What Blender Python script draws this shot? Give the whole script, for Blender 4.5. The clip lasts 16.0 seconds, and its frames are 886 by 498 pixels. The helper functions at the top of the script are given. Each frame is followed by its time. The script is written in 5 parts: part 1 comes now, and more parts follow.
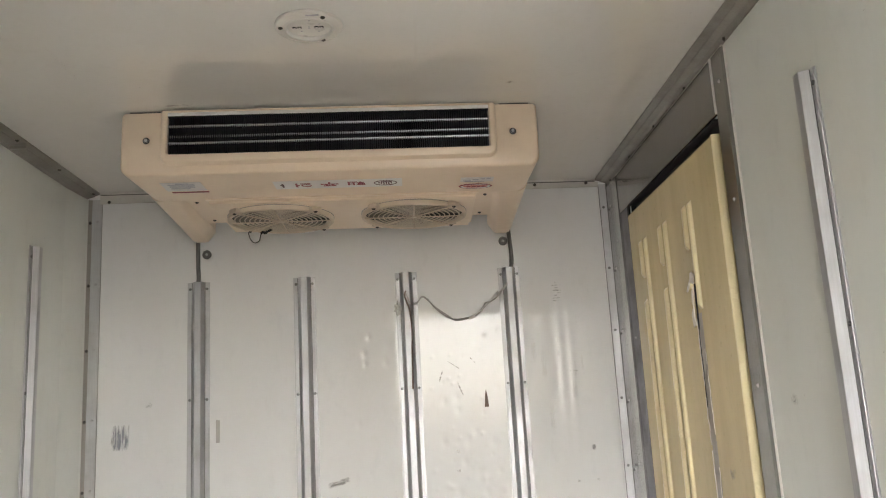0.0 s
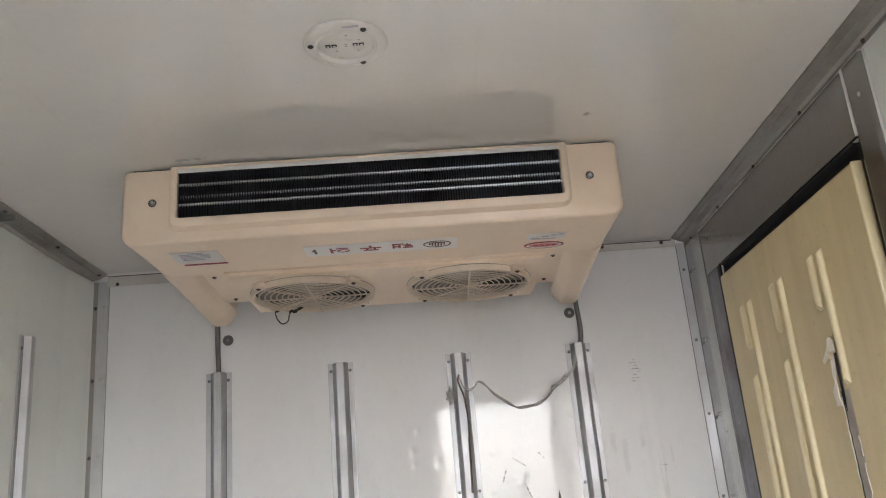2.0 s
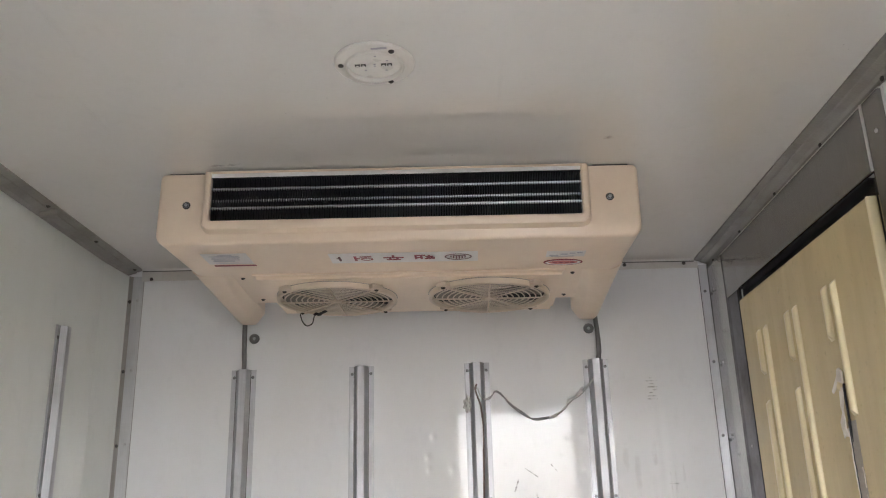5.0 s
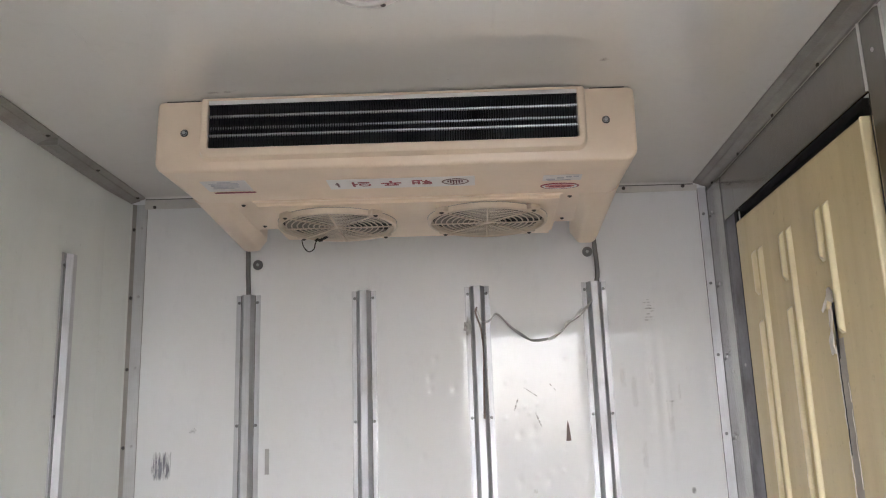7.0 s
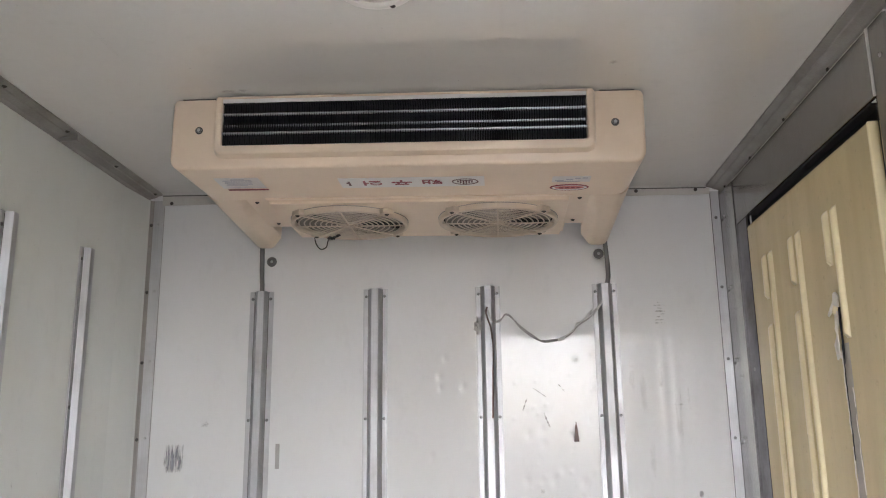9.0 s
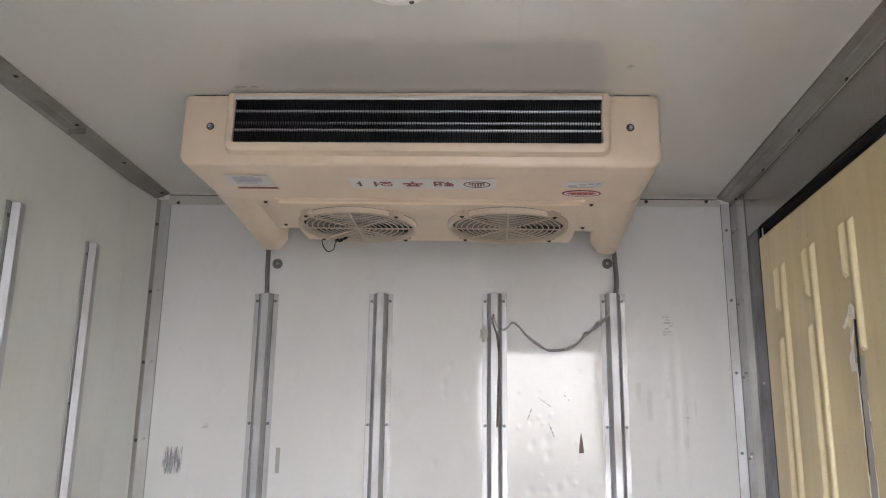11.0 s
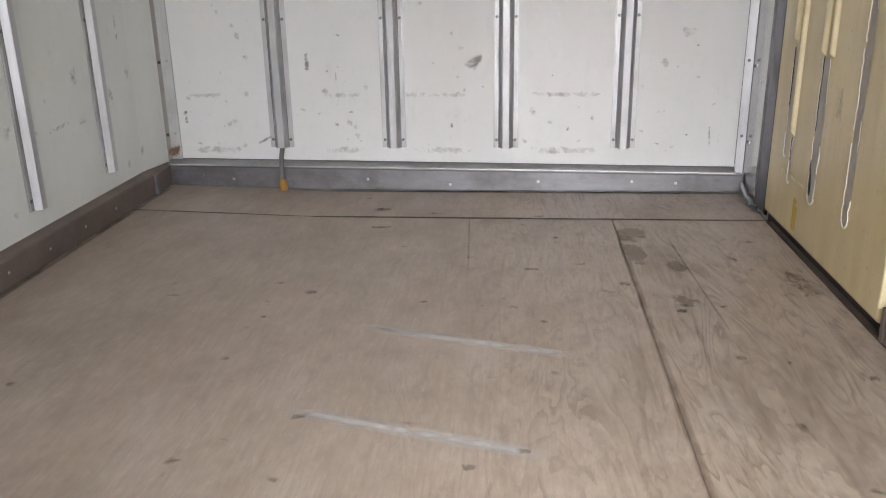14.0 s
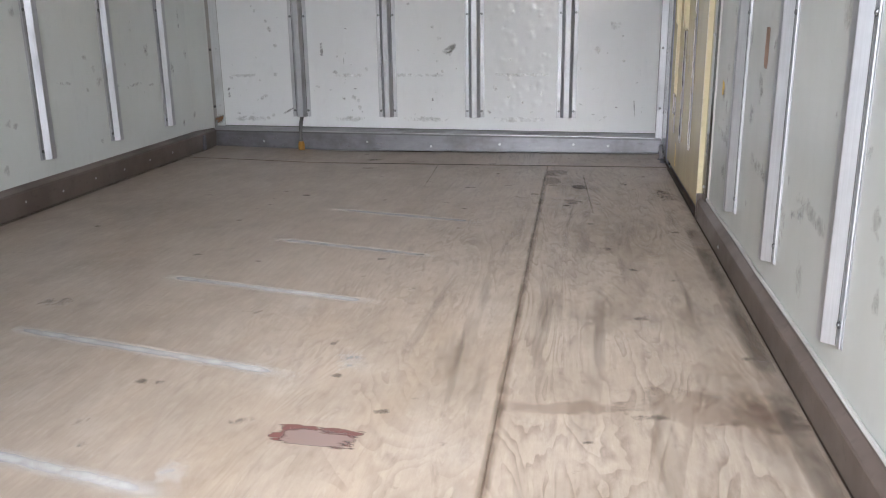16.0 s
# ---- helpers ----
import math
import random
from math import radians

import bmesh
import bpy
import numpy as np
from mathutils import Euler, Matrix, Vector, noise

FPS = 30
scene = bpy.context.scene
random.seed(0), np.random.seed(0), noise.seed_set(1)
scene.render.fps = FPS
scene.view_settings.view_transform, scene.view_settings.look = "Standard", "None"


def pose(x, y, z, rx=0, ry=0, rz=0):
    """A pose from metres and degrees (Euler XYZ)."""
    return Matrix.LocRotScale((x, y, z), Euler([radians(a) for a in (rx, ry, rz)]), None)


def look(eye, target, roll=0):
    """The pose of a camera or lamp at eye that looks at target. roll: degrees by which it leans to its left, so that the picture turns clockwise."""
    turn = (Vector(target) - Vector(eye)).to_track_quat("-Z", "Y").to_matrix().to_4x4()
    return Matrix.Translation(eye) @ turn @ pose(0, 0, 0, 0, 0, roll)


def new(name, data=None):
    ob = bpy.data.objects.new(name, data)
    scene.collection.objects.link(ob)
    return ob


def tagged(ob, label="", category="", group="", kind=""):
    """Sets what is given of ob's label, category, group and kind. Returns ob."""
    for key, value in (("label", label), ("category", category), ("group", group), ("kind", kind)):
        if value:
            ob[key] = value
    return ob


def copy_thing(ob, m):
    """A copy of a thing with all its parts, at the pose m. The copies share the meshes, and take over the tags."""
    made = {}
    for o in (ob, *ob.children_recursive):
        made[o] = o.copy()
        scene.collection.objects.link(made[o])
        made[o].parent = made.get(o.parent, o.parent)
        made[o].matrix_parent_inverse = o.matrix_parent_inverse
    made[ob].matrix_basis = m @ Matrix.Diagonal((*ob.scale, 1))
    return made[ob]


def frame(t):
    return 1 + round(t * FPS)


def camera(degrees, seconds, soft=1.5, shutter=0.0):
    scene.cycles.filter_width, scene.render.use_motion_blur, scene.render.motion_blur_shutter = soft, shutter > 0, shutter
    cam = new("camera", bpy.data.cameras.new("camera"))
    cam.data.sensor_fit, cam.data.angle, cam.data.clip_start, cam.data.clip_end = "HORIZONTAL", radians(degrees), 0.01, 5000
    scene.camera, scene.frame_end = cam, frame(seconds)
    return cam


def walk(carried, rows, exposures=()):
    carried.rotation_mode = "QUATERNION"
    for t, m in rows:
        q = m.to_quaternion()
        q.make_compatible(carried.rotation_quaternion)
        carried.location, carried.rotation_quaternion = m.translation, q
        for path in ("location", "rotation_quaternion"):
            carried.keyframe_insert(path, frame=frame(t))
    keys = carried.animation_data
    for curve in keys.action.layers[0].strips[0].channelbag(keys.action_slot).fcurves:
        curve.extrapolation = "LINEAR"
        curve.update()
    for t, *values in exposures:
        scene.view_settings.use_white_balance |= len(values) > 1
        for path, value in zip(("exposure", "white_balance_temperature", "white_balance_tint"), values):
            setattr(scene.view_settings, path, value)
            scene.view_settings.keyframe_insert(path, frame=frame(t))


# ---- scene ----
cam = camera(55.8, 16.0, soft=1.1)
PATH = [
    (0, (0.187, -2.728, 0.768), (0.267, -0.77, 1.167), -3.2),
    (0.5, (0.109, -2.618, 0.796), (0.189, -0.69, 1.324), -2.7),
    (1, (0.099, -2.477, 0.797), (0.162, -0.554, 1.344), -2.8),
    (1.5, (0.106, -2.386, 0.813), (0.152, -0.47, 1.387), -4.0),
    (2, (0.116, -2.354, 0.822), (0.147, -0.447, 1.423), -4.9),
    (2.5, (0.106, -2.368, 0.828), (0.137, -0.459, 1.424), -4.8),
    (3, (0.108, -2.364, 0.821), (0.123, -0.467, 1.455), -4.5),
    (5.5, (0.16, -2.412, 0.825), (0.104, -0.502, 1.417), -1.3),
    (6, (0.168, -2.407, 0.82), (0.112, -0.459, 1.271), -2.3),
    (6.5, (0.167, -2.417, 0.817), (0.103, -0.467, 1.257), -2.3),
    (7, (0.171, -2.425, 0.815), (0.094, -0.477, 1.259), -1.9),
    (7.5, (0.172, -2.43, 0.81), (0.082, -0.483, 1.256), -1.8),
    (8, (0.184, -2.429, 0.806), (0.079, -0.481, 1.249), -1.3),
    (8.5, (0.196, -2.432, 0.805), (0.081, -0.485, 1.246), -0.9),
    (9, (0.199, -2.44, 0.805), (0.072, -0.495, 1.254), -0.7),
    (11.5, (0.165, -2.412, 0.774), (0.04, -0.476, 1.261), 0.9),
    (12, (0.158, -2.417, 0.767), (0.022, -0.462, 1.169), 0.4),
    (12.5, (0.162, -2.419, 0.757), (0.018, -0.425, 0.737), 0.7),
    (13, (0.179, -2.417, 0.726), (0.029, -0.445, 0.43), 0.7),
    (13.5, (0.205, -2.42, 0.696), (0.034, -0.47, 0.284), -0.0),
    (14, (0.207, -2.458, 0.651), (0.031, -0.573, 0.003), -1.0),
    (14.5, (0.233, -2.595, 0.552), (0.043, -0.72, -0.118), -0.7),
    (15, (0.277, -2.828, 0.529), (0.057, -0.937, -0.086), -1.0),
    (15.5, (0.386, -3.014, 0.518), (0.12, -1.116, -0.052), -1.2),
    (16, (0.548, -3.157, 0.504), (0.243, -1.256, -0.036), -0.8),
]
EXPOSURES = [(0, 3.55, 6500, 10), (0.5, 3.67, 6300, 11), (3, 3.67, 6050, 13), (9, 3.67, 6000, 14), (11.5, 3.63, 6000, 14), (12, 3.56, 6000, 14), (12.5, 3.13, 5950, 14), (13, 2.92, 5950, 14), (13.5, 2.97, 6050, 14), (14, 3.22, 6150, 14), (14.5, 3.32, 6000, 12), (15, 3.26, 5950, 12), (15.5, 3.02, 5900, 12), (16, 2.85, 5850, 12)]
walk(cam, [(t, look(eye, target, roll)) for t, eye, target, roll in PATH], EXPOSURES)

# ---- world, sun, exposure ----
world = bpy.data.worlds.new("sky")
scene.world = world
world.use_nodes = True
wn = world.node_tree
sky = wn.nodes.new("ShaderNodeTexSky")
sky.sky_type, sky.sun_disc = "NISHITA", False
sky.sun_elevation, sky.sun_rotation = radians(40), radians(176)
sky.air_density, sky.dust_density, sky.ozone_density = 1.0, 3.0, 1.0
cloud = wn.nodes.new("ShaderNodeHueSaturation")
cloud.inputs["Saturation"].default_value = 0.35
wn.links.new(sky.outputs[0], cloud.inputs["Color"])
wn.links.new(cloud.outputs[0], wn.nodes["Background"].inputs[0])
wn.nodes["Background"].inputs[1].default_value = 0.15
sun = new("sun", bpy.data.lights.new("sun", "SUN"))
sun.data.energy, sun.data.angle, sun.data.color = 0.14, radians(60), (1.0, 0.97, 0.93)
sun.matrix_world = look((0.53, -7.64, 6.43), (0, 0, 0))

# ---- materials ----


def material(name, base, rough=0.5, metal=0.0):
    m = bpy.data.materials.new(name)
    m.use_nodes = True
    b = m.node_tree.nodes["Principled BSDF"]
    b.inputs["Base Color"].default_value = (*base, 1)
    b.inputs["Roughness"].default_value = rough
    b.inputs["Metallic"].default_value = metal
    return m


class Net:
    """Short calls for building a material's nodes."""

    def __init__(self, m):
        self.m, self.t = m, m.node_tree
        self.b = self.t.nodes["Principled BSDF"]

    def node(self, kind, **values):
        n = self.t.nodes.new(kind)
        for key, v in values.items():
            n.inputs[key].default_value = v
        return n

    def link(self, a, b):
        self.t.links.new(a, b)

    def coords(self, stretch=(1, 1, 1), which="Object", shift=True):
        c = self.t.nodes.new("ShaderNodeTexCoord")
        mp = self.t.nodes.new("ShaderNodeMapping")
        mp.inputs["Scale"].default_value = stretch
        self.link(c.outputs[which], mp.inputs["Vector"])
        if shift:
            info = self.t.nodes.new("ShaderNodeObjectInfo")
            mul = self.t.nodes.new("ShaderNodeMath")
            mul.operation = "MULTIPLY"
            mul.inputs[1].default_value = 37.0
            self.link(info.outputs["Random"], mul.inputs[0])
            self.link(mul.outputs[0], mp.inputs["Location"])
        return mp.outputs[0]

    def noise(self, vec, scale, detail=4.0, rough=0.55, dist=0.0):
        n = self.node("ShaderNodeTexNoise", Scale=scale, Detail=detail, Roughness=rough, Distortion=dist)
        self.link(vec, n.inputs["Vector"])
        return n.outputs["Fac"]

    def ramp(self, fac, stops):
        r = self.t.nodes.new("ShaderNodeValToRGB")
        e = r.color_ramp.elements
        while len(e) < len(stops):
            e.new(0.5)
        for k, (p, c) in zip(e, stops):
            k.position = p
            k.color = (*c, 1) if len(c) == 3 else c
        self.link(fac, r.inputs[0])
        return r.outputs[0]

    def mix(self, fac, a, b, mode="MIX"):
        n = self.t.nodes.new("ShaderNodeMix")
        n.data_type, n.blend_type = "RGBA", mode
        for sock, v in ((n.inputs[0], fac), (n.inputs[6], a), (n.inputs[7], b)):
            if isinstance(v, (int, float)):
                sock.default_value = v
            elif isinstance(v, tuple):
                sock.default_value = (*v, 1)
            else:
                self.link(v, sock)
        return n.outputs[2]

    def math(self, op, a, b=0.0, c=0.0, clamp=False):
        n = self.t.nodes.new("ShaderNodeMath")
        n.operation, n.use_clamp = op, clamp
        for sock, v in zip(n.inputs, (a, b, c)):
            if isinstance(v, (int, float)):
                sock.default_value = v
            else:
                self.link(v, sock)
        return n.outputs[0]

    def bump(self, height, strength, distance, after=None):
        n = self.node("ShaderNodeBump", Strength=strength, Distance=distance)
        self.link(height, n.inputs["Height"])
        if after is not None:
            self.link(after, n.inputs["Normal"])
        return n.outputs[0]

    def color(self, s):
        self.link(s, self.b.inputs["Base Color"])

    def rough(self, s):
        self.link(s, self.b.inputs["Roughness"])

    def normal(self, s):
        self.link(s, self.b.inputs["Normal"])


def grey(v):
    return (v, v, v)


def panel_material(name, base, rough_low, rough_high, wave, dirt, ior=1.5):
    """Glossy painted sandwich panel: faint waviness, vertical grime, specks."""
    m = material(name, base)
    n = Net(m)
    big = n.noise(n.coords((1, 1, 0.35)), 3.2, 4, 0.6)
    fine = n.noise(n.coords((1, 1, 0.5)), 28, 6, 0.65)
    spots = n.noise(n.coords(), 75, 3, 0.6)
    dirty = tuple(c * d for c, d in zip(base, (0.80, 0.78, 0.70)))
    c = n.mix(n.ramp(big, [(0.42, grey(0)), (0.72, grey(dirt))]), base, dirty)
    c = n.mix(n.ramp(fine, [(0.55, grey(0)), (0.75, grey(0.45 * dirt + 0.08))]), c, tuple(x * 0.72 for x in base))
    c = n.mix(n.ramp(spots, [(0.735, grey(0)), (0.79, grey(0.45))]), c, (0.16, 0.15, 0.13))
    n.color(c)
    r = n.ramp(fine, [(0.3, grey(rough_low)), (0.75, grey(rough_high))])
    n.rough(r)
    waves = n.noise(n.coords((1.6, 1.6, 0.8)), 4.5, 2, 0.4)
    nb = n.bump(waves, wave, 0.02)
    n.normal(n.bump(fine, 0.02 * min(1.0, wave * 20), 0.0003, nb))
    n.b.inputs["IOR"].default_value = ior
    return m


def metal_material(name, base, low, high, stretch, streak, dirt, dirt_color):
    m = material(name, base, low, 1.0)
    n = Net(m)
    brushed = n.noise(n.coords(stretch), 60, 5, 0.7)
    blot = n.noise(n.coords(), 9, 5, 0.6)
    c = n.mix(n.ramp(brushed, [(0.35, grey(0)), (0.7, grey(streak))]), base, tuple(x * 0.55 for x in base))
    c = n.mix(n.ramp(blot, [(0.48, grey(0)), (0.72, grey(dirt))]), c, dirt_color)
    n.color(c)
    n.rough(n.ramp(blot, [(0.3, grey(low)), (0.75, grey(high))]))
    n.link(n.ramp(blot, [(0.5, grey(1)), (0.8, grey(1 - 0.6 * dirt))]), n.b.inputs["Metallic"])
    n.normal(n.bump(brushed, 0.08, 0.001))
    return m


def plastic_material(name, base, rough, stain, stain_amount, relief=0.04):
    m = material(name, base, rough)
    n = Net(m)
    big = n.noise(n.coords(), 5, 4, 0.6)
    fine = n.noise(n.coords(), 55, 4, 0.6)
    c = n.mix(n.ramp(big, [(0.4, grey(0)), (0.75, grey(stain_amount))]), base, stain)
    c = n.mix(n.ramp(fine, [(0.58, grey(0)), (0.8, grey(stain_amount * 0.7))]), c, tuple(x * 0.7 for x in stain))
    n.color(c)
    n.rough(n.ramp(big, [(0.3, grey(rough * 0.85)), (0.8, grey(min(1, rough * 1.5)))]))
    n.normal(n.bump(fine, relief, 0.001))
    return m


WALL = panel_material("wall_panel", (0.738, 0.765, 0.732), 0.10, 0.19, 0.08, 0.28)
FRONT = panel_material("front_panel", (0.795, 0.805, 0.81), 0.035, 0.055, 0.03, 0.18, 1.34)
CEILING = panel_material("ceiling_panel", (0.712, 0.710, 0.683), 0.004, 0.010, 0.0004, 0.14, 2.1)
ALU = metal_material("aluminium", (0.59, 0.597, 0.615), 0.46, 0.64, (6, 6, 0.15), 0.3, 0.3, (0.38, 0.37, 0.35))
TRIM = metal_material("dull_aluminium", (0.38, 0.365, 0.34), 0.36, 0.55, (0.2, 6, 6), 0.3, 0.45, (0.24, 0.215, 0.18))
STEEL = metal_material("stainless_steel", (0.37, 0.365, 0.35), 0.09, 0.18, (6, 6, 0.3), 0.3, 0.22, (0.30, 0.29, 0.265))
JAMBSTEEL = metal_material("pale_stainless_steel", (0.54, 0.535, 0.52), 0.16, 0.28, (6, 6, 0.3), 0.3, 0.25, (0.36, 0.35, 0.32))
KICK = metal_material("galvanised_steel", (0.27, 0.268, 0.285), 0.40, 0.6, (0.3, 1, 1), 0.35, 0.7, (0.135, 0.124, 0.118))
KICKLEDGE = metal_material("dull_ledge", (0.47, 0.47, 0.48), 0.42, 0.6, (0.2, 6, 6), 0.35, 0.6, (0.24, 0.225, 0.20))
KICKDARK = plastic_material("dirty_steel", (0.165, 0.130, 0.110), 0.36, (0.078, 0.058, 0.045), 0.75)
ZINC = material("zinc_screw", (0.5, 0.5, 0.5), 0.35, 1.0)
DARKMETAL = material("dark_screw", (0.09, 0.085, 0.08), 0.5, 0.8)
RUBBER = material("black_rubber", (0.018, 0.018, 0.018), 0.6)
GUARD = plastic_material("guard_plastic", (0.66, 0.56, 0.45), 0.36, (0.46, 0.39, 0.30), 0.35)
RING = plastic_material("guard_ring", (0.60, 0.53, 0.44), 0.4, (0.44, 0.38, 0.31), 0.3)
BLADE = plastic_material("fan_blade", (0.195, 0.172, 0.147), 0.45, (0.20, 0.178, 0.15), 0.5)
# Near-black for door seals and for shade painted into slots and gaps.
DARK = material("shade_and_seal_black", (0.012, 0.012, 0.013), 0.7)
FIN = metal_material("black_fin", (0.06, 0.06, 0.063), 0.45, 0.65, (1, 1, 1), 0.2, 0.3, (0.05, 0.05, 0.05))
COPPER = material("bare_tube", (0.42, 0.42, 0.43), 0.35, 1.0)
RIB = plastic_material("cream_rib", (0.80, 0.70, 0.44), 0.28, (0.6, 0.5, 0.28), 0.2)
FOAM = plastic_material("bare_core", (0.47, 0.43, 0.365), 0.5, (0.33, 0.30, 0.25), 0.6)
SKIN = plastic_material("pale_skin", (0.78, 0.73, 0.62), 0.35, (0.6, 0.54, 0.42), 0.3)
HOSE = plastic_material("grey_hose", (0.17, 0.165, 0.16), 0.4, (0.07, 0.07, 0.07), 0.4)
RUST = plastic_material("rusty_brass", (0.45, 0.24, 0.04), 0.5, (0.18, 0.08, 0.03), 0.6)
# Brown-grey of the corner groove, trim edge and the guard's painted shadow ring.
GROOVE = plastic_material("groove_and_shadow_grey", (0.34, 0.325, 0.30), 0.45, (0.20, 0.185, 0.16), 0.5)
CORNER = metal_material("corner_aluminium", (0.64, 0.645, 0.65), 0.42, 0.58, (6, 6, 0.15), 0.3, 0.35, (0.36, 0.35, 0.33))
LABEL = plastic_material("faded_label", (0.72, 0.70, 0.68), 0.4, (0.55, 0.5, 0.44), 0.3)
BROWNTAPE = plastic_material("brown_tape", (0.13, 0.085, 0.07), 0.5, (0.06, 0.04, 0.03), 0.5)
GREYTAPE = plastic_material("old_tape", (0.44, 0.43, 0.41), 0.5, (0.3, 0.29, 0.27), 0.6)
PAPER = plastic_material("white_sticker", (0.78, 0.77, 0.75), 0.35, (0.6, 0.55, 0.48), 0.2)
INKRED = material("red_print", (0.26, 0.025, 0.045), 0.4)
INKDARK = material("dark_print", (0.10, 0.03, 0.04), 0.4)
INKGREY = material("grey_print", (0.42, 0.42, 0.46), 0.4)
LAMPWHITE = plastic_material("lamp_white", (0.74, 0.73, 0.70), 0.3, (0.5, 0.47, 0.4), 0.25)
CHIP = material("dark_chip", (0.02, 0.02, 0.022), 0.4)
LENS = material("clear_cover", (0.9, 0.9, 0.88), 0.08)
LENS.node_tree.nodes["Principled BSDF"].inputs["Transmission Weight"].default_value = 1.0
LENS.node_tree.nodes["Principled BSDF"].inputs["IOR"].default_value = 1.25
SEALANT = material("sealant", (0.13, 0.13, 0.125), 0.6)
BEAD = plastic_material("pale_bead", (0.64, 0.63, 0.60), 0.45, (0.45, 0.43, 0.38), 0.4)
TAPE = plastic_material("grey_tape", (0.46, 0.45, 0.44), 0.4, (0.24, 0.23, 0.22), 0.6)
CONCRETE = plastic_material("yard_concrete", (0.15, 0.148, 0.143), 0.9, (0.10, 0.097, 0.092), 0.5, 0.4)


def door_material():
    """Old cream gel coat: uneven gloss, long vertical smears, a slightly wavy face."""
    m = material("cream_door", (0.70, 0.585, 0.31), 0.2)
    n = Net(m)
    smear = n.noise(n.coords((1, 1, 0.10)), 16, 5, 0.6)
    cloud = n.noise(n.coords((1, 1, 0.6)), 3.5, 5, 0.6)
    fine = n.noise(n.coords(), 60, 4, 0.6)
    c = n.mix(n.ramp(smear, [(0.42, grey(0)), (0.70, grey(0.55))]), (0.790, 0.660, 0.380), (0.64, 0.515, 0.28))
    c = n.mix(n.ramp(cloud, [(0.45, grey(0)), (0.72, grey(0.45))]), c, (0.60, 0.51, 0.30))
    c = n.mix(n.ramp(fine, [(0.60, grey(0)), (0.76, grey(0.35))]), c, (0.38, 0.31, 0.17))
    n.color(c)
    n.rough(n.ramp(smear, [(0.3, grey(0.12)), (0.75, grey(0.26))]))
    wave = n.noise(n.coords((1, 1, 0.25)), 9, 2, 0.4)
    n.normal(n.bump(fine, 0.03, 0.0004, n.bump(wave, 0.10, 0.02)))
    return m


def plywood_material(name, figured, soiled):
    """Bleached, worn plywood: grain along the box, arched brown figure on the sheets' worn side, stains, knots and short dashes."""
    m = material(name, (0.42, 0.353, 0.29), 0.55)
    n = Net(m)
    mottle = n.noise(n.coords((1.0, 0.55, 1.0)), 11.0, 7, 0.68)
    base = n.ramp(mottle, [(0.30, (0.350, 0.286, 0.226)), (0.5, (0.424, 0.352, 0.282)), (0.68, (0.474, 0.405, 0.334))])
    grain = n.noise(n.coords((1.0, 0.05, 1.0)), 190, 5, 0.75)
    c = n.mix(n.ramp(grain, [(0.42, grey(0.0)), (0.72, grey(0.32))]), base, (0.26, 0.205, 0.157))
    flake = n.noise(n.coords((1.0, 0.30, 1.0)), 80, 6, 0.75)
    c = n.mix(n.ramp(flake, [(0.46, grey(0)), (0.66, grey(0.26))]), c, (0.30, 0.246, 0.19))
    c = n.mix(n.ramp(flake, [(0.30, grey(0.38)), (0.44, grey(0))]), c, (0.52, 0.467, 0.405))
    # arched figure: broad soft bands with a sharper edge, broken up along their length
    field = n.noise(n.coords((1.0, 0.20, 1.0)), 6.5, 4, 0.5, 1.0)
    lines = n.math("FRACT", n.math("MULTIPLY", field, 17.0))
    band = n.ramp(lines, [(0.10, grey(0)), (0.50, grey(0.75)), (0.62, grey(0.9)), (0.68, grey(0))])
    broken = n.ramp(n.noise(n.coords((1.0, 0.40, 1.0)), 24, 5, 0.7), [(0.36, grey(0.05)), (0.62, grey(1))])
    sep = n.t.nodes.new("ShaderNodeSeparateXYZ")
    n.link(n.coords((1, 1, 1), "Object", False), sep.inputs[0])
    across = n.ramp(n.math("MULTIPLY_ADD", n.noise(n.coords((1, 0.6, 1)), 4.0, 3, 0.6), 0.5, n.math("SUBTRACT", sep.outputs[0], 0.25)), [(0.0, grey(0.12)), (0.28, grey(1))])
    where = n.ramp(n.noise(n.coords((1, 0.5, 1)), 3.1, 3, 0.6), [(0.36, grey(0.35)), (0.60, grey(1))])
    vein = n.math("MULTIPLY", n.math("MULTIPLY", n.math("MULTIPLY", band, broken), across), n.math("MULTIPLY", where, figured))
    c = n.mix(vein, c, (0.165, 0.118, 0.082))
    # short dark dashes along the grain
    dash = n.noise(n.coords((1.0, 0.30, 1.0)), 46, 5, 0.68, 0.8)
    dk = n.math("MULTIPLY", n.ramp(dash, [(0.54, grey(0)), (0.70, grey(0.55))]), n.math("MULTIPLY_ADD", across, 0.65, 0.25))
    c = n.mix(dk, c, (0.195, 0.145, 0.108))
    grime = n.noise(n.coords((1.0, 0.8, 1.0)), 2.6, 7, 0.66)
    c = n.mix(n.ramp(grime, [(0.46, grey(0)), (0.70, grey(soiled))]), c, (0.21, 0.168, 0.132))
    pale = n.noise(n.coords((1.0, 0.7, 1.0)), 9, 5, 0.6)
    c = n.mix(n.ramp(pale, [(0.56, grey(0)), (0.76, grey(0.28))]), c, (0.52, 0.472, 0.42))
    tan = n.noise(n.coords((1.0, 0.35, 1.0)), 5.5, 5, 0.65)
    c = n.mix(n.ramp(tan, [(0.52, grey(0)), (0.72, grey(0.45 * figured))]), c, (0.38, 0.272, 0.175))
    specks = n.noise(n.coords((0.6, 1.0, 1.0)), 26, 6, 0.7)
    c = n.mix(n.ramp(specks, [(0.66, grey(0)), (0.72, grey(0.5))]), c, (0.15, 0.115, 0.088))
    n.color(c)
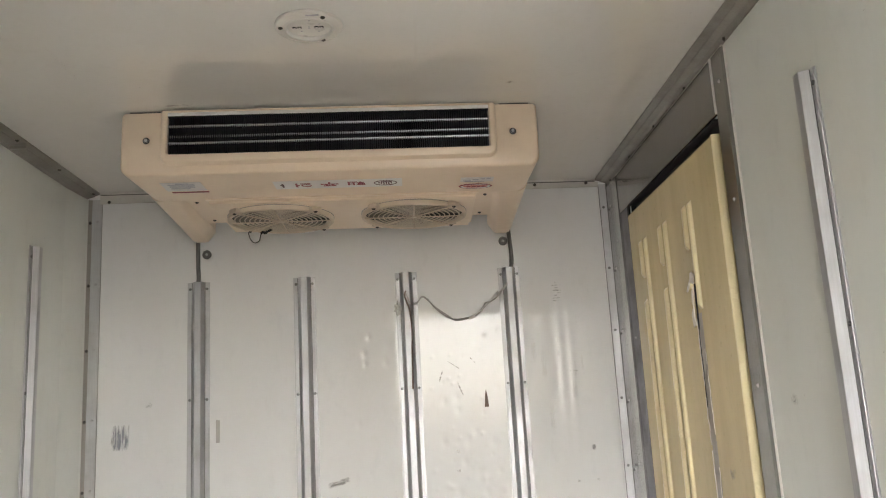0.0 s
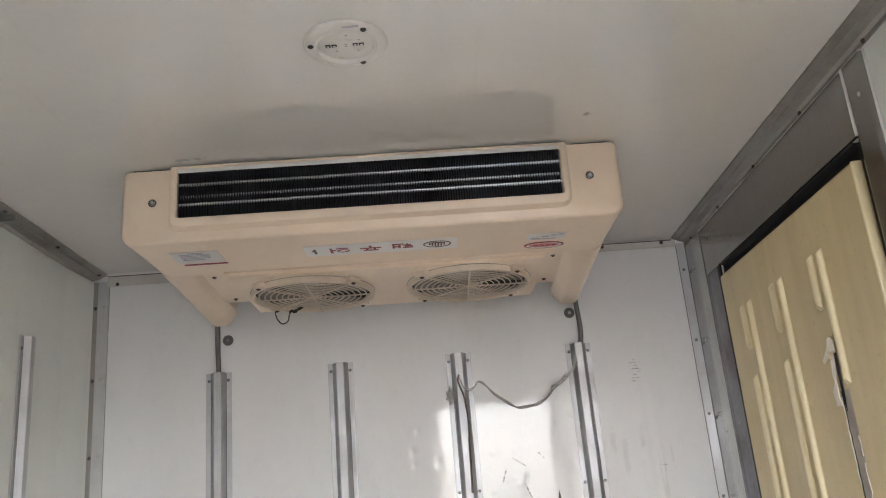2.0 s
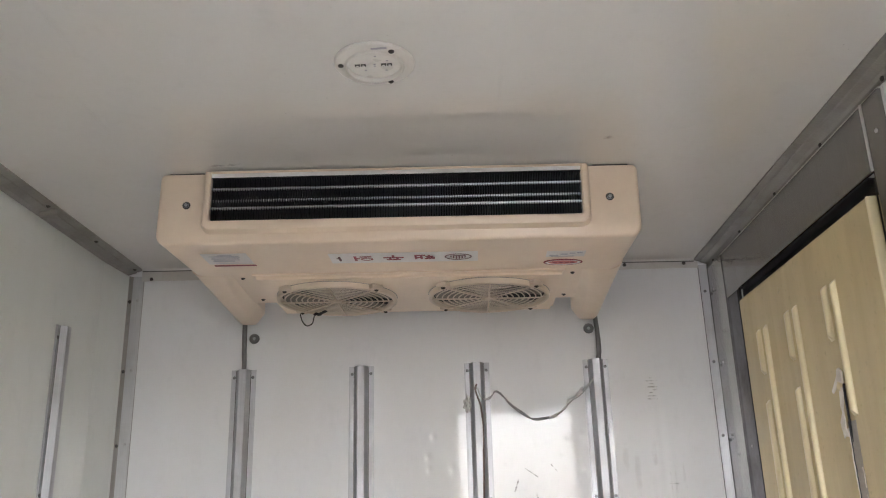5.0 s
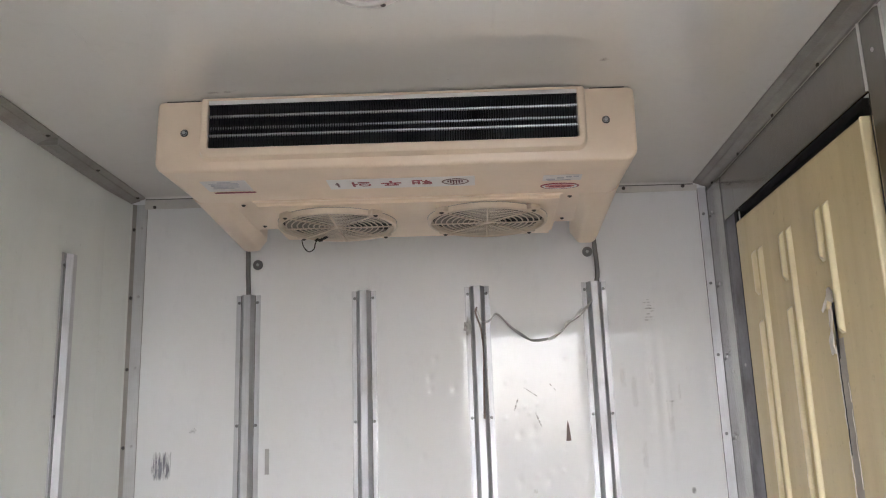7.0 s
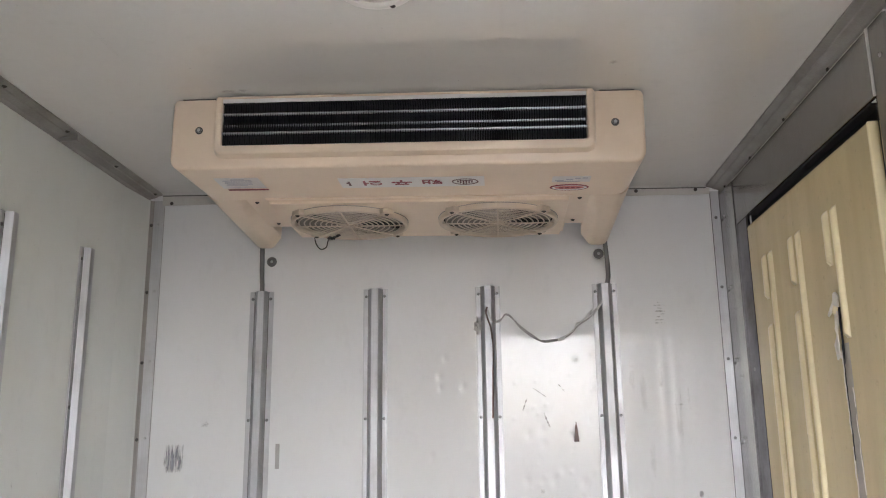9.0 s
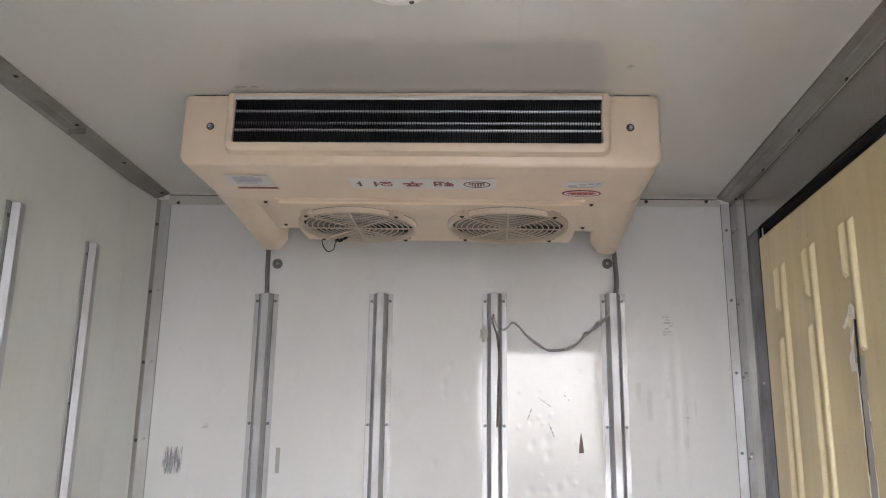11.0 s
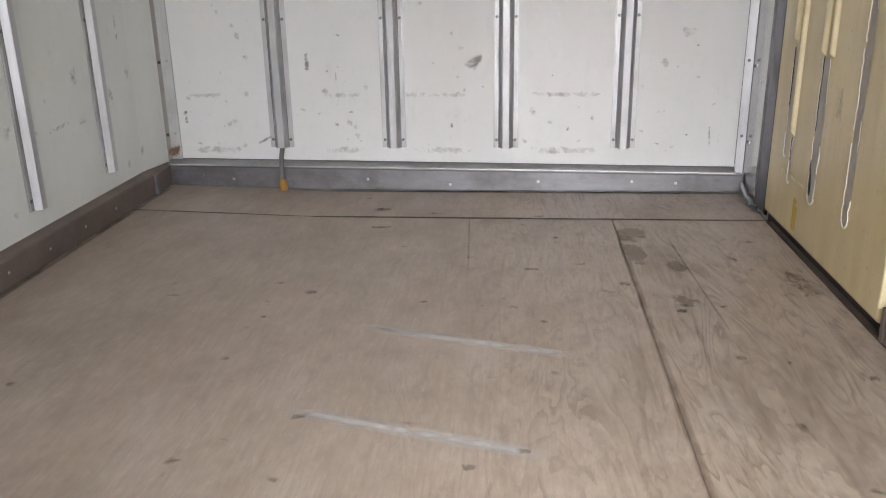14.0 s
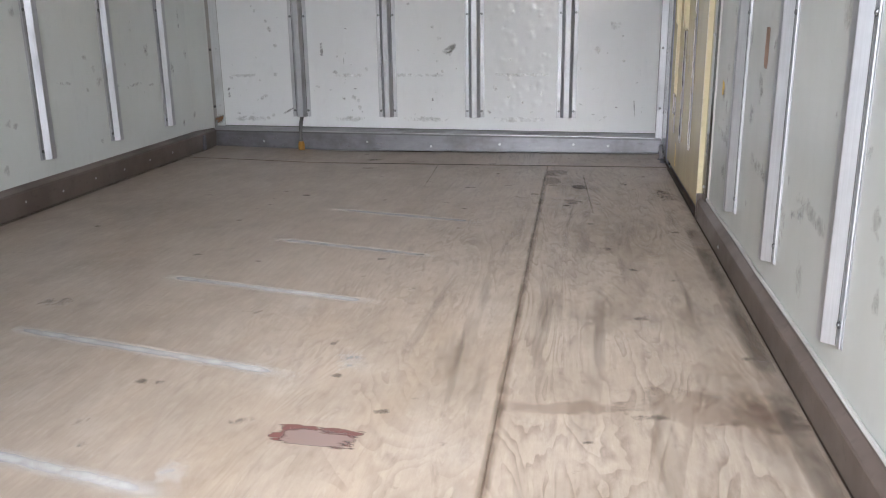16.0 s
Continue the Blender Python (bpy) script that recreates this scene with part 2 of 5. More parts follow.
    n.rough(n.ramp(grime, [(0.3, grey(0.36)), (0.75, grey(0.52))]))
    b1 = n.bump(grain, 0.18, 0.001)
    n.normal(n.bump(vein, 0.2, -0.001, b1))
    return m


def beige_material():
    """Moulded beige plastic: fine cloudy yellowing, a soft sheen and faint moulding grain."""
    m = material("beige_plastic", (0.785, 0.660, 0.513), 0.28)
    n = Net(m)
    cloud_tex = n.noise(n.coords(), 7, 9, 0.78)
    c = n.ramp(cloud_tex, [(0.25, (0.752, 0.615, 0.470)), (0.75, (0.848, 0.712, 0.560))])
    speck = n.noise(n.coords(), 120, 4, 0.6)
    n.color(n.mix(n.ramp(speck, [(0.66, grey(0)), (0.80, grey(0.25))]), c, (0.42, 0.34, 0.25)))
    n.normal(n.bump(n.noise(n.coords(), 420, 3, 0.6), 0.03, 0.0006))
    return m


BEIGE = beige_material()
CREAM = door_material()
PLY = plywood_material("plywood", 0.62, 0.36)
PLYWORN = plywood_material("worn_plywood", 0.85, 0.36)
PLYEDGE = plastic_material("plywood_edge", (0.10, 0.075, 0.055), 0.8, (0.04, 0.03, 0.02), 0.5)


def mark_material(name, colour, scale, stretch, low, high, strength, rough=0.5, power=0.6, rag=2.2, even=False):
    """A worn mark with ragged, see-through edges; it fades to the border of its sheet."""
    m = material(name, colour, rough)
    n = Net(m)
    tc = n.t.nodes.new("ShaderNodeTexCoord")
    sep = n.t.nodes.new("ShaderNodeSeparateXYZ")
    n.link(tc.outputs["UV"], sep.inputs[0])
    edges = []
    for k in (0, 1):
        a = n.math("MULTIPLY_ADD", sep.outputs[k], 2.0, -1.0)
        edges.append(n.math("SUBTRACT", 1.0, n.math("MULTIPLY", a, a), clamp=True))
    if even:
        edges[0] = n.math("POWER", n.math("MULTIPLY", edges[0], 2.2, clamp=True), 0.4)
    edge = n.math("POWER", n.math("MULTIPLY", edges[0], edges[1]), power)
    tex = n.noise(n.coords(stretch), scale, 5, 0.65, 0.4)
    v = n.math("MULTIPLY_ADD", n.math("SUBTRACT", tex, 0.5), rag, n.math("MULTIPLY", edge, 0.7))
    mask = n.math("MULTIPLY", n.ramp(v, [(low, grey(0)), (high, grey(1))]), strength)
    if even:
        mask = n.math("MULTIPLY", n.math("MULTIPLY", edge, n.ramp(tex, [(low, grey(0.35)), (high, grey(1))])), strength)
    clear = n.t.nodes.new("ShaderNodeBsdfTransparent")
    mx = n.t.nodes.new("ShaderNodeMixShader")
    n.link(mask, mx.inputs[0])
    n.link(clear.outputs[0], mx.inputs[1])
    n.link(n.b.outputs[0], mx.inputs[2])
    n.link(mx.outputs[0], n.t.nodes["Material Output"].inputs[0])
    return m


CHALK = mark_material("chalk_line", (0.72, 0.735, 0.74), 30, (1, 1, 1), 0.10, 0.70, 0.60, 0.6, 4.0, 0.4, True)
CHALKFAINT = mark_material("worn_chalk_line", (0.72, 0.735, 0.74), 24, (1, 1, 1), 0.20, 0.70, 0.54, 0.6, 3.4, 0.4, True)
GRIME = mark_material("packed_grime", (0.15, 0.12, 0.09), 14, (0.35, 1, 1), 0.35, 0.65, 0.75, 0.7, 0.9, 1.6, True)
CRACK = mark_material("hair_crack", (0.19, 0.14, 0.10), 22, (1, 1, 1), 0.42, 0.62, 0.42, 0.8, 1.0, 1.2, True)
SCUFF = mark_material("dark_scuff", (0.26, 0.25, 0.22), 70, (1, 1, 1), 0.45, 0.95, 0.45)
SCRATCH = mark_material("dark_scratch", (0.17, 0.165, 0.155), 70, (0.5, 1, 1), 0.30, 0.70, 0.55)
SMUDGE = mark_material("rubbed_smudge", (0.12, 0.115, 0.105), 75, (0.5, 1, 1), 0.28, 0.75, 0.62, 0.5, 0.5, 2.0)
FAINT = mark_material("faint_scuff", (0.44, 0.43, 0.40), 45, (1, 1, 1), 0.42, 1.2, 0.38)
FAINTSTREAK = mark_material("faint_streak_tone", (0.46, 0.47, 0.44), 35, (1, 1, 0.2), 0.35, 1.0, 0.14, 0.3, 0.6, 1.6)
INKMARK = mark_material("ink_scribble", (0.30, 0.30, 0.36), 170, (1, 0.10, 1), 0.30, 0.7, 0.55, 0.5, 0.3, 2.0)
STAIN = mark_material("damp_stain", (0.27, 0.205, 0.15), 16, (1, 0.4, 1), 0.40, 1.2, 0.22, 0.5, 0.6, 2.4)
STAINLINE = mark_material("brown_seam_stain", (0.23, 0.16, 0.11), 18, (1, 1, 1), 0.30, 0.75, 0.60, 0.6, 0.9, 2.0, True)
STREAK = mark_material("grain_streak", (0.19, 0.145, 0.108), 60, (1, 0.07, 1), 0.30, 1.10, 0.26, 0.5, 0.7, 2.2)
DARKSTAIN = mark_material("dark_stain", (0.21, 0.165, 0.125), 45, (1, 0.6, 1), 0.40, 0.95, 0.55, 0.5, 0.5, 3.0)
SPILL = mark_material("brown_spill", (0.20, 0.14, 0.10), 24, (1, 0.8, 1), 0.36, 0.52, 0.32, 0.5, 0.45, 2.6)
REDWOOD = mark_material("bare_red_veneer", (0.17, 0.070, 0.058), 30, (0.6, 2.0, 1), 0.22, 0.36, 0.85, 0.6, 0.5, 1.5)
BAREWOOD = mark_material("bare_pink_wood", (0.275, 0.205, 0.180), 30, (0.6, 2.0, 1), 0.24, 0.42, 0.85, 0.6, 0.45, 1.3)
WET = mark_material("water_mark", (0.245, 0.152, 0.098), 19, (1, 1, 1), 0.34, 0.60, 0.23, 0.42, 0.6, 2.6)
PALE = mark_material("pale_scrape", (0.84, 0.84, 0.82), 60, (1, 1, 1), 0.35, 1.1, 0.40, 0.3, 0.8, 1.8)
RUSTMARK = mark_material("rust_stain", (0.22, 0.11, 0.05), 40, (1, 1, 1), 0.3, 0.7, 0.8)
YELLOWMARK = mark_material("yellow_smear", (0.60, 0.38, 0.02), 45, (1, 1, 1), 0.25, 0.4, 0.95)
BROWNMARK = mark_material("brown_tape_mark", (0.44, 0.25, 0.17), 40, (1, 1, 1), 0.12, 0.30, 0.8, 0.5, 0.3, 0.9)
PALESTREAK = mark_material("pale_drip", (0.86, 0.855, 0.83), 12, (1, 1, 1), 0.2, 1.0, 0.05, 0.05, 0.8, 1.0)

# ---- building helpers ----


def link_mesh(name, bm, mat, parent=None, label="", smooth=False):
    me = bpy.data.meshes.new(name)
    bm.normal_update()
    bm.to_mesh(me)
    bm.free()
    me.materials.append(mat)
    if smooth:
        for p in me.polygons:
            p.use_smooth = True
        me.set_sharp_from_angle(angle=radians(38))
    ob = new(name, me)
    if parent is not None:
        ob.parent = parent
    if label:
        ob["label"] = label
    return ob


def part(name, bm, mat, parent, label="", smooth=False):
    return link_mesh(name, bm, mat, parent, label, smooth)


def thing(name, label, category, group="", at=(0, 0, 0)):
    e = new(name)
    e.location = at
    e.empty_display_size = 0.05
    return tagged(e, label, category, group)


def box(lo, hi, bevel=0.0, segments=2, bm=None):
    own = bm is None
    bm = bmesh.new() if own else bm
    lo, hi = Vector(lo), Vector(hi)
    r = bmesh.ops.create_cube(bm, size=1)
    for v in r["verts"]:
        v.co = Vector([(lo[i] + hi[i]) / 2 + v.co[i] * (hi[i] - lo[i]) for i in range(3)])
    if bevel:
        es = list({e for v in r["verts"] for e in v.link_edges})
        bmesh.ops.bevel(bm, geom=es, offset=bevel, segments=segments, affect="EDGES", profile=0.5)
    return bm


def prism(points, lo, hi, axis="z", bm=None):
    """A closed outline pushed along an axis. Points are (u, v): (x, y) for z, (x, z) for y, (y, z) for x."""
    bm = bmesh.new() if bm is None else bm

    def place(u, v, w):
        return {"z": (u, v, w), "y": (u, w, v), "x": (w, u, v)}[axis]
    a = [bm.verts.new(place(u, v, lo)) for u, v in points]
    b = [bm.verts.new(place(u, v, hi)) for u, v in points]
    n = len(points)
    for i in range(n):
        bm.faces.new((a[i], a[(i + 1) % n], b[(i + 1) % n], b[i]))
    bm.faces.new(a[::-1])
    bm.faces.new(b)
    bmesh.ops.recalc_face_normals(bm, faces=bm.faces)
    return bm


def smooth_line(points, steps=6):
    pts = [Vector(p) for p in points]
    out = []
    for i in range(len(pts) - 1):
        p0, p1, p2, p3 = pts[max(i - 1, 0)], pts[i], pts[i + 1], pts[min(i + 2, len(pts) - 1)]
        for k in range(steps):
            t = k / steps
            out.append(0.5 * (2 * p1 + (p2 - p0) * t + (2 * p0 - 5 * p1 + 4 * p2 - p3) * t * t + (3 * p1 - p0 - 3 * p2 + p3) * t ** 3))
    return out + [pts[-1]]


def sweep(points, radius, sides=8, closed=False, bm=None, flat=1.0):
    """A round (or flattened) rod along a line."""
    bm = bmesh.new() if bm is None else bm
    pts = [Vector(p) for p in points]
    n = len(pts)
    rings = []
    up = Vector((0.13, 0.21, 0.97)).normalized()
    for i, p in enumerate(pts):
        if closed:
            d = pts[(i + 1) % n] - pts[i - 1]
        else:
            d = pts[min(i + 1, n - 1)] - pts[max(i - 1, 0)]
        d.normalize()
        a = d.cross(up)
        if a.length < 1e-4:
            a = d.cross(Vector((1, 0, 0)))
        a.normalize()
        b = a.cross(d)
        rings.append([bm.verts.new(p + radius * (math.cos(2 * math.pi * k / sides) * a + flat * math.sin(2 * math.pi * k / sides) * b)) for k in range(sides)])
    for i in range(n if closed else n - 1):
        r, s = rings[i], rings[(i + 1) % n]
        for k in range(sides):
            bm.faces.new((r[k], r[(k + 1) % sides], s[(k + 1) % sides], s[k]))
    if not closed:
        bm.faces.new(rings[0][::-1])
        bm.faces.new(rings[-1])
    bmesh.ops.recalc_face_normals(bm, faces=bm.faces)
    return bm


def circle(c, r, count, axis="z"):
    out = []
    for k in range(count):
        u, v = r * math.cos(2 * math.pi * k / count), r * math.sin(2 * math.pi * k / count)
        out.append(Vector(c) + Vector({"z": (u, v, 0), "y": (u, 0, v), "x": (0, u, v)}[axis]))
    return out


def lathe(profile, count=40, bm=None):
    """(radius, z) turned about z."""
    bm = bmesh.new() if bm is None else bm
    rings = [[bm.verts.new((r * math.cos(2 * math.pi * k / count), r * math.sin(2 * math.pi * k / count), z)) for k in range(count)] for r, z in profile]
    for a, b in zip(rings, rings[1:]):
        for k in range(count):
            bm.faces.new((a[k], a[(k + 1) % count], b[(k + 1) % count], b[k]))
    bm.faces.new(rings[0])
    bm.faces.new(rings[-1])
    bmesh.ops.recalc_face_normals(bm, faces=bm.faces)
    return bm


def screw_mesh(name, r, mat):
    """A pan head with a washer rim, its axis along z."""
    bm = lathe([(r, 0), (r, r * 0.25), (r * 0.72, r * 0.3), (r * 0.66, r * 0.55), (r * 0.35, r * 0.75)], 10)
    bm.normal_update()
    me = bpy.data.meshes.new(name)
    bm.to_mesh(me)
    bm.free()
    me.materials.append(mat)
    return me


SCREW = screw_mesh("screw", 0.0045, ZINC)
SCREWRAIL = screw_mesh("rail_screw", 0.0046, material("dull_screw", (0.20, 0.20, 0.20), 0.4, 1.0))
SCREWDARK = screw_mesh("dark_screw", 0.0055, DARKMETAL)
FACING = {"-y": (90, 0, 0), "+x": (0, 90, 0), "-x": (0, -90, 0), "-z": (180, 0, 0), "+z": (0, 0, 0)}


def screw(parent, at, facing, mesh=None, name="screw"):
    ob = new(name, mesh or SCREW)
    ob.matrix_basis = pose(*at, *FACING[facing])
    ob.parent = parent
    return ob


def mark(parent, name, at, facing, w, h, angle, mat):
    """A thin sheet of dirt or scratch on a surface; angle turns it in the surface."""
    me = bpy.data.meshes.new(name)
    me.from_pydata([(-w / 2, -h / 2, 0), (w / 2, -h / 2, 0), (w / 2, h / 2, 0), (-w / 2, h / 2, 0)], [], [(0, 1, 2, 3)])
    uv = me.uv_layers.new(name="UVMap")
    for k, c in enumerate(((0, 0), (1, 0), (1, 1), (0, 1))):
        uv.data[k].uv = c
    me.materials.append(mat)
    ob = new(name, me)
    turn = {"-y": (90, 0, 0), "+x": (90, 0, 90), "-x": (90, 0, -90), "-z": (180, 0, 0), "+z": (0, 0, 0)}[facing]
    ob.matrix_basis = pose(*at, *turn) @ pose(0, 0, 0, 0, 0, angle)
    ob.parent = parent
    return ob


# ---- the cargo box ----
HALF, RIGHT, TOP, REAR, THICK = 0.88, 0.870, 1.56, -3.30, 0.07
LEAN = 0.016


def roof(x):
    """Height of the ceiling: it sags a little towards the door side."""
    return TOP - LEAN * (x + 0.45)


ground = tagged(link_mesh("ground", box((-400, -400, -0.95), (400, 400, -0.85)), CONCRETE), "pale concrete yard ground under the cargo box", "ground", kind="structure")

floor = tagged(link_mesh("floor", box((-HALF - THICK, REAR, -0.12), (HALF + THICK, THICK, -0.014)), PLYEDGE), "worn bleached plywood floor of the cargo box", "floor", kind="structure")
bm = box((-HALF - THICK, REAR, 0.0), (HALF + THICK, THICK, THICK))
for v in bm.verts:
    v.co.z += roof(v.co.x)
ceiling = tagged(link_mesh("ceiling", bm, CEILING), "glossy off-white panel ceiling", "ceiling", kind="structure")

# front wall, its skin pressed in by small dents
DENTS = [(0.041, 1.041, 9, 2.0), (0.025, 0.987, 10, 2.2), (0.027, 0.955, 8, 1.7), (0.094, 0.956, 10, 2.2), (0.0, 0.765, 10, 2.2), (0.416, 1.034, 7, -3.4),
         (0.463, 1.047, 7, -3.4), (0.243, 0.968, 6, -2.6), (0.302, 0.972, 5.5, -2.2), (0.46, 0.945, 6, -2.4), (0.329, 0.905, 6, -2.6), (0.237, 0.868, 6, -2.4), (0.294, 0.898, 6.5, -2.6),
         (0.306, 0.880, 5.5, -2.2), (0.272, 0.885, 5.5, 2.0), (0.40, 0.99, 6, -1.8), (0.315, 0.835, 12, 2.4), (0.275, 0.822, 10, 2.0), (0.40, 0.83, 7, -2.0), (0.45, 0.86, 7, 1.8),
         (0.426, 0.69, 11, 1.9), (0.345, 0.70, 12, 2.0), (0.372, 0.724, 9, 1.4), (0.319, 0.795, 11, 1.8), (0.30, 0.74, 7, -0.9), (0.40, 0.78, 6, 0.8),
         (0.05, 0.665, 6, 0.8), (0.08, 0.668, 5, 0.7), (0.135, 0.90, 8, 1.0), (0.14, 0.78, 7, 1.0), (0.44, 0.60, 8, 1.5), (0.45, 0.29, 9, 1.4), (0.30, 0.19, 10, 1.6),
         (0.34, 0.20, 9, -1.4), (0.60, 0.97, 12, 0.8), (0.66, 1.0, 16, -0.8), (0.02, 0.19, 9, 1.3)]
rnd = random.Random(5)
DENTS += [(rnd.uniform(0.22, 0.47), 0.12 + 0.60 * rnd.random() ** 0.8, rnd.uniform(5, 15), rnd.uniform(-2.2, 1.6)) for _ in range(150)]
DENTS += [(rnd.uniform(0.22, 0.47), rnd.uniform(0.74, 1.06), rnd.uniform(3, 5), rnd.uniform(-0.9, 0.9)) for _ in range(26)]
DENTS += [(rnd.uniform(-0.82, 0.82), rnd.uniform(0.14, 1.2), rnd.uniform(5, 12), rnd.uniform(-0.7, 0.7)) for _ in range(40)]


def front_wall():
    xs = np.linspace(-HALF - THICK, HALF + THICK, 460)
    zs = np.linspace(-0.12, TOP + 0.02, 380)
    gx, gz = np.meshgrid(xs, zs)
    depth = 0.0011 * np.sin(gx * 9.2 + 0.6) * np.sin(gz * 4.1 + 0.4)
    ripple = np.exp(-((gx - 0.70) / 0.10) ** 2 - ((gz - 0.88) / 0.26) ** 2)
    depth = depth + 0.00050 * np.sin(gx * 105 + 0.9 * np.sin(gz * 4 + 1) + 2.2 * np.sin(gx * 37)) * ripple
    bow = np.clip((gx - 0.53) / 0.24, 0, 1) * np.clip((0.83 - gx) / 0.06, 0, 1)
    depth = depth - 0.0022 * bow * bow * (3 - 2 * bow) * np.clip((1.35 - gz) / 0.2, 0, 1)
    depth = depth - 0.0009 * np.exp(-((gx - 0.826) / 0.012) ** 2 - ((gz - 0.80) / 0.4) ** 2)
    for x, z, r, d in DENTS:
        depth = depth + d * 0.0006 * np.exp(-((gx - x) ** 2 + (0.45 if d > 0 else 1.1) * (gz - z) ** 2) / (r * 0.001) ** 2 / 0.7)
    rim = np.minimum.reduce([gx - xs[0], xs[-1] - gx, gz - zs[0], zs[-1] - gz]) > 0.03
    depth = np.where(rim, depth, 0)
    n, k = gx.shape
    front = np.stack([gx, depth, gz], -1).reshape(-1, 3)
    idx = np.arange(n * k).reshape(n, k)
    quads = np.stack([idx[:-1, :-1], idx[:-1, 1:], idx[1:, 1:], idx[1:, :-1]], -1).reshape(-1, 4)
    verts = front.tolist()
    faces = quads.tolist()
    c = [(xs[0], THICK, zs[0]), (xs[-1], THICK, zs[0]), (xs[-1], THICK, zs[-1]), (xs[0], THICK, zs[-1])]
    b = len(verts)
    verts += c
    faces.append([b + 3, b + 2, b + 1, b])
    faces.append([b] + [b + 1] + idx[0, ::-1].tolist())
    faces.append([b + 2, b + 3] + idx[-1, :].tolist())
    faces.append([b + 3, b] + idx[:, 0].tolist())
    faces.append([b + 1, b + 2] + idx[::-1, -1].tolist())
    me = bpy.data.meshes.new("wall_front")
    me.from_pydata(verts, [], faces)
    me.materials.append(FRONT)
    for p in me.polygons:
        p.use_smooth = len(p.vertices) == 4 and p.index < len(quads)
    return new("wall_front", me)


wall_front = tagged(front_wall(), "glossy white front panel wall with small dents and scuffs", "wall", kind="structure")
wall_left = tagged(link_mesh("wall_left", box((-HALF - THICK, REAR, -0.12), (-HALF, -0.001, TOP + 0.02)), WALL), "glossy pale grey side panel wall", "wall", kind="structure")
DOOR_FAR, DOOR_NEAR, DOOR_TOP = -0.255, -1.035, 1.38
bm = box((RIGHT, REAR, -0.12), (HALF + THICK, DOOR_NEAR, TOP - 0.001))
box((RIGHT, DOOR_NEAR, DOOR_TOP), (HALF + THICK, DOOR_FAR, TOP - 0.001), bm=bm)
box((RIGHT, DOOR_FAR, -0.12), (HALF + THICK, -0.001, TOP - 0.001), bm=bm)
wall_right = tagged(link_mesh("wall_right", bm, WALL), "glossy pale grey side wall with a side door opening", "wall", kind="structure")

# rear wall: one leaf of the doorway is shut, the other half stands open to the yard
OPEN_X = 0.055
bm = box((-HALF - THICK, REAR - 0.06, 1.49), (HALF + THICK, REAR - 0.001, TOP + THICK))
box((0.835, REAR - 0.06, -0.12), (HALF + THICK, REAR - 0.001, 1.489), bm=bm)
box((-HALF - THICK, REAR - 0.06, -0.12), (-0.845, REAR - 0.001, 1.489), bm=bm)
tagged(link_mesh("rear_frame", bm, KICK), "grey steel frame of the rear doorway", "door frame", kind="structure")
tagged(link_mesh("wall_rear", box((-0.844, REAR - 0.058, -0.02), (OPEN_X, REAR - 0.003, 1.488), 0.004), WALL), "plain pale panel that shuts half of the rear", "wall", kind="structure")

# ---- trims ----
trim = new("trim")
tagged(trim, "dull aluminium corner trims with screws", "trim", kind="structure")


LEFT_COVE = [(-0.830, roof(-0.83) - 0.0003), (-0.830, roof(-0.83) - 0.0032), (-0.848, TOP - 0.0015), (-0.850, TOP - 0.0045), (-0.870, TOP - 0.0095), (-0.8765, 1.5445), (-0.8795, 1.5445), (-0.8795, roof(-0.88) - 0.0003)]
RIGHT_COVE = [(0.8255, roof(0.8255) - 0.0003), (0.8255, roof(0.8255) - 0.0032), (0.8430, 1.5325), (0.8450, 1.5300), (0.8565, 1.5265), (0.8605, 1.5250), (0.8655, 1.5190), (0.8665, 1.512), (0.8695, 1.512), (0.8695, roof(0.8695) - 0.0003)]


left_cove = part("ceiling_trim", prism(LEFT_COVE, REAR, -0.003, "y"), TRIM, trim)
right_cove = part("ceiling_trim", prism(RIGHT_COVE, REAR, -0.003, "y"), TRIM, trim)
for k in range(10):
    y = -0.045 - 0.267 * k
    screw(left_cove, (-0.838, y, TOP - 0.0050), "-z", SCREWDARK)
    screw(right_cove, (0.8662, y - 0.005 if k else y - 0.02, 1.5165), "-x", SCREWDARK)
part("trim_joint", box((-0.874, -0.552, 1.541), (-0.828, -0.546, 1.5575), 0.001), TRIM, left_cove)
part("sealant_bead", sweep([(0.8655, -0.06, 1.5105), (0.8652, -0.5, 1.5100), (0.8655, -1.10, 1.5100)], 0.0024, 6), BEAD, right_cove, "pale bead of sealant")
top_trim = part("ceiling_trim", prism([(-0.0015, 1.0), (-0.0060, 1.0), (-0.0072, 0.9985), (-0.0062, 0.0), (-0.0015, 0.0)], -0.83, 0.836, "x"), BEAD, trim)
for v in top_trim.data.vertices:
    low, high = 1.529 - 0.0095 * (v.co.x + 0.79), roof(v.co.x) - 0.0085
    v.co.z = low + (high - low) * v.co.z
for bm, mat, name, label in ((prism([(-0.0015, -0.0080), (-0.0050, -0.0080), (-0.0066, -0.0052), (-0.0015, -0.0052)], -0.83, 0.826, "x"), SEALANT, "corner_groove", "dark joint above the trim"),
                             (prism([(-0.0015, -0.0050), (-0.0068, -0.0050), (-0.0105, -0.0022), (-0.0160, -0.0004), (-0.0015, -0.0004)], -0.83, 0.826, "x"), CEILING, "corner_fillet", "")):
    for v in bm.verts:
        v.co.z += roof(v.co.x)
    part(name, bm, mat, trim, label)
for x in (-0.80, -0.62, 0.62, 0.795):
    screw(top_trim, (x, -0.0070, 1.534 - 0.004 * (x + 0.79)), "-y", SCREWDARK)


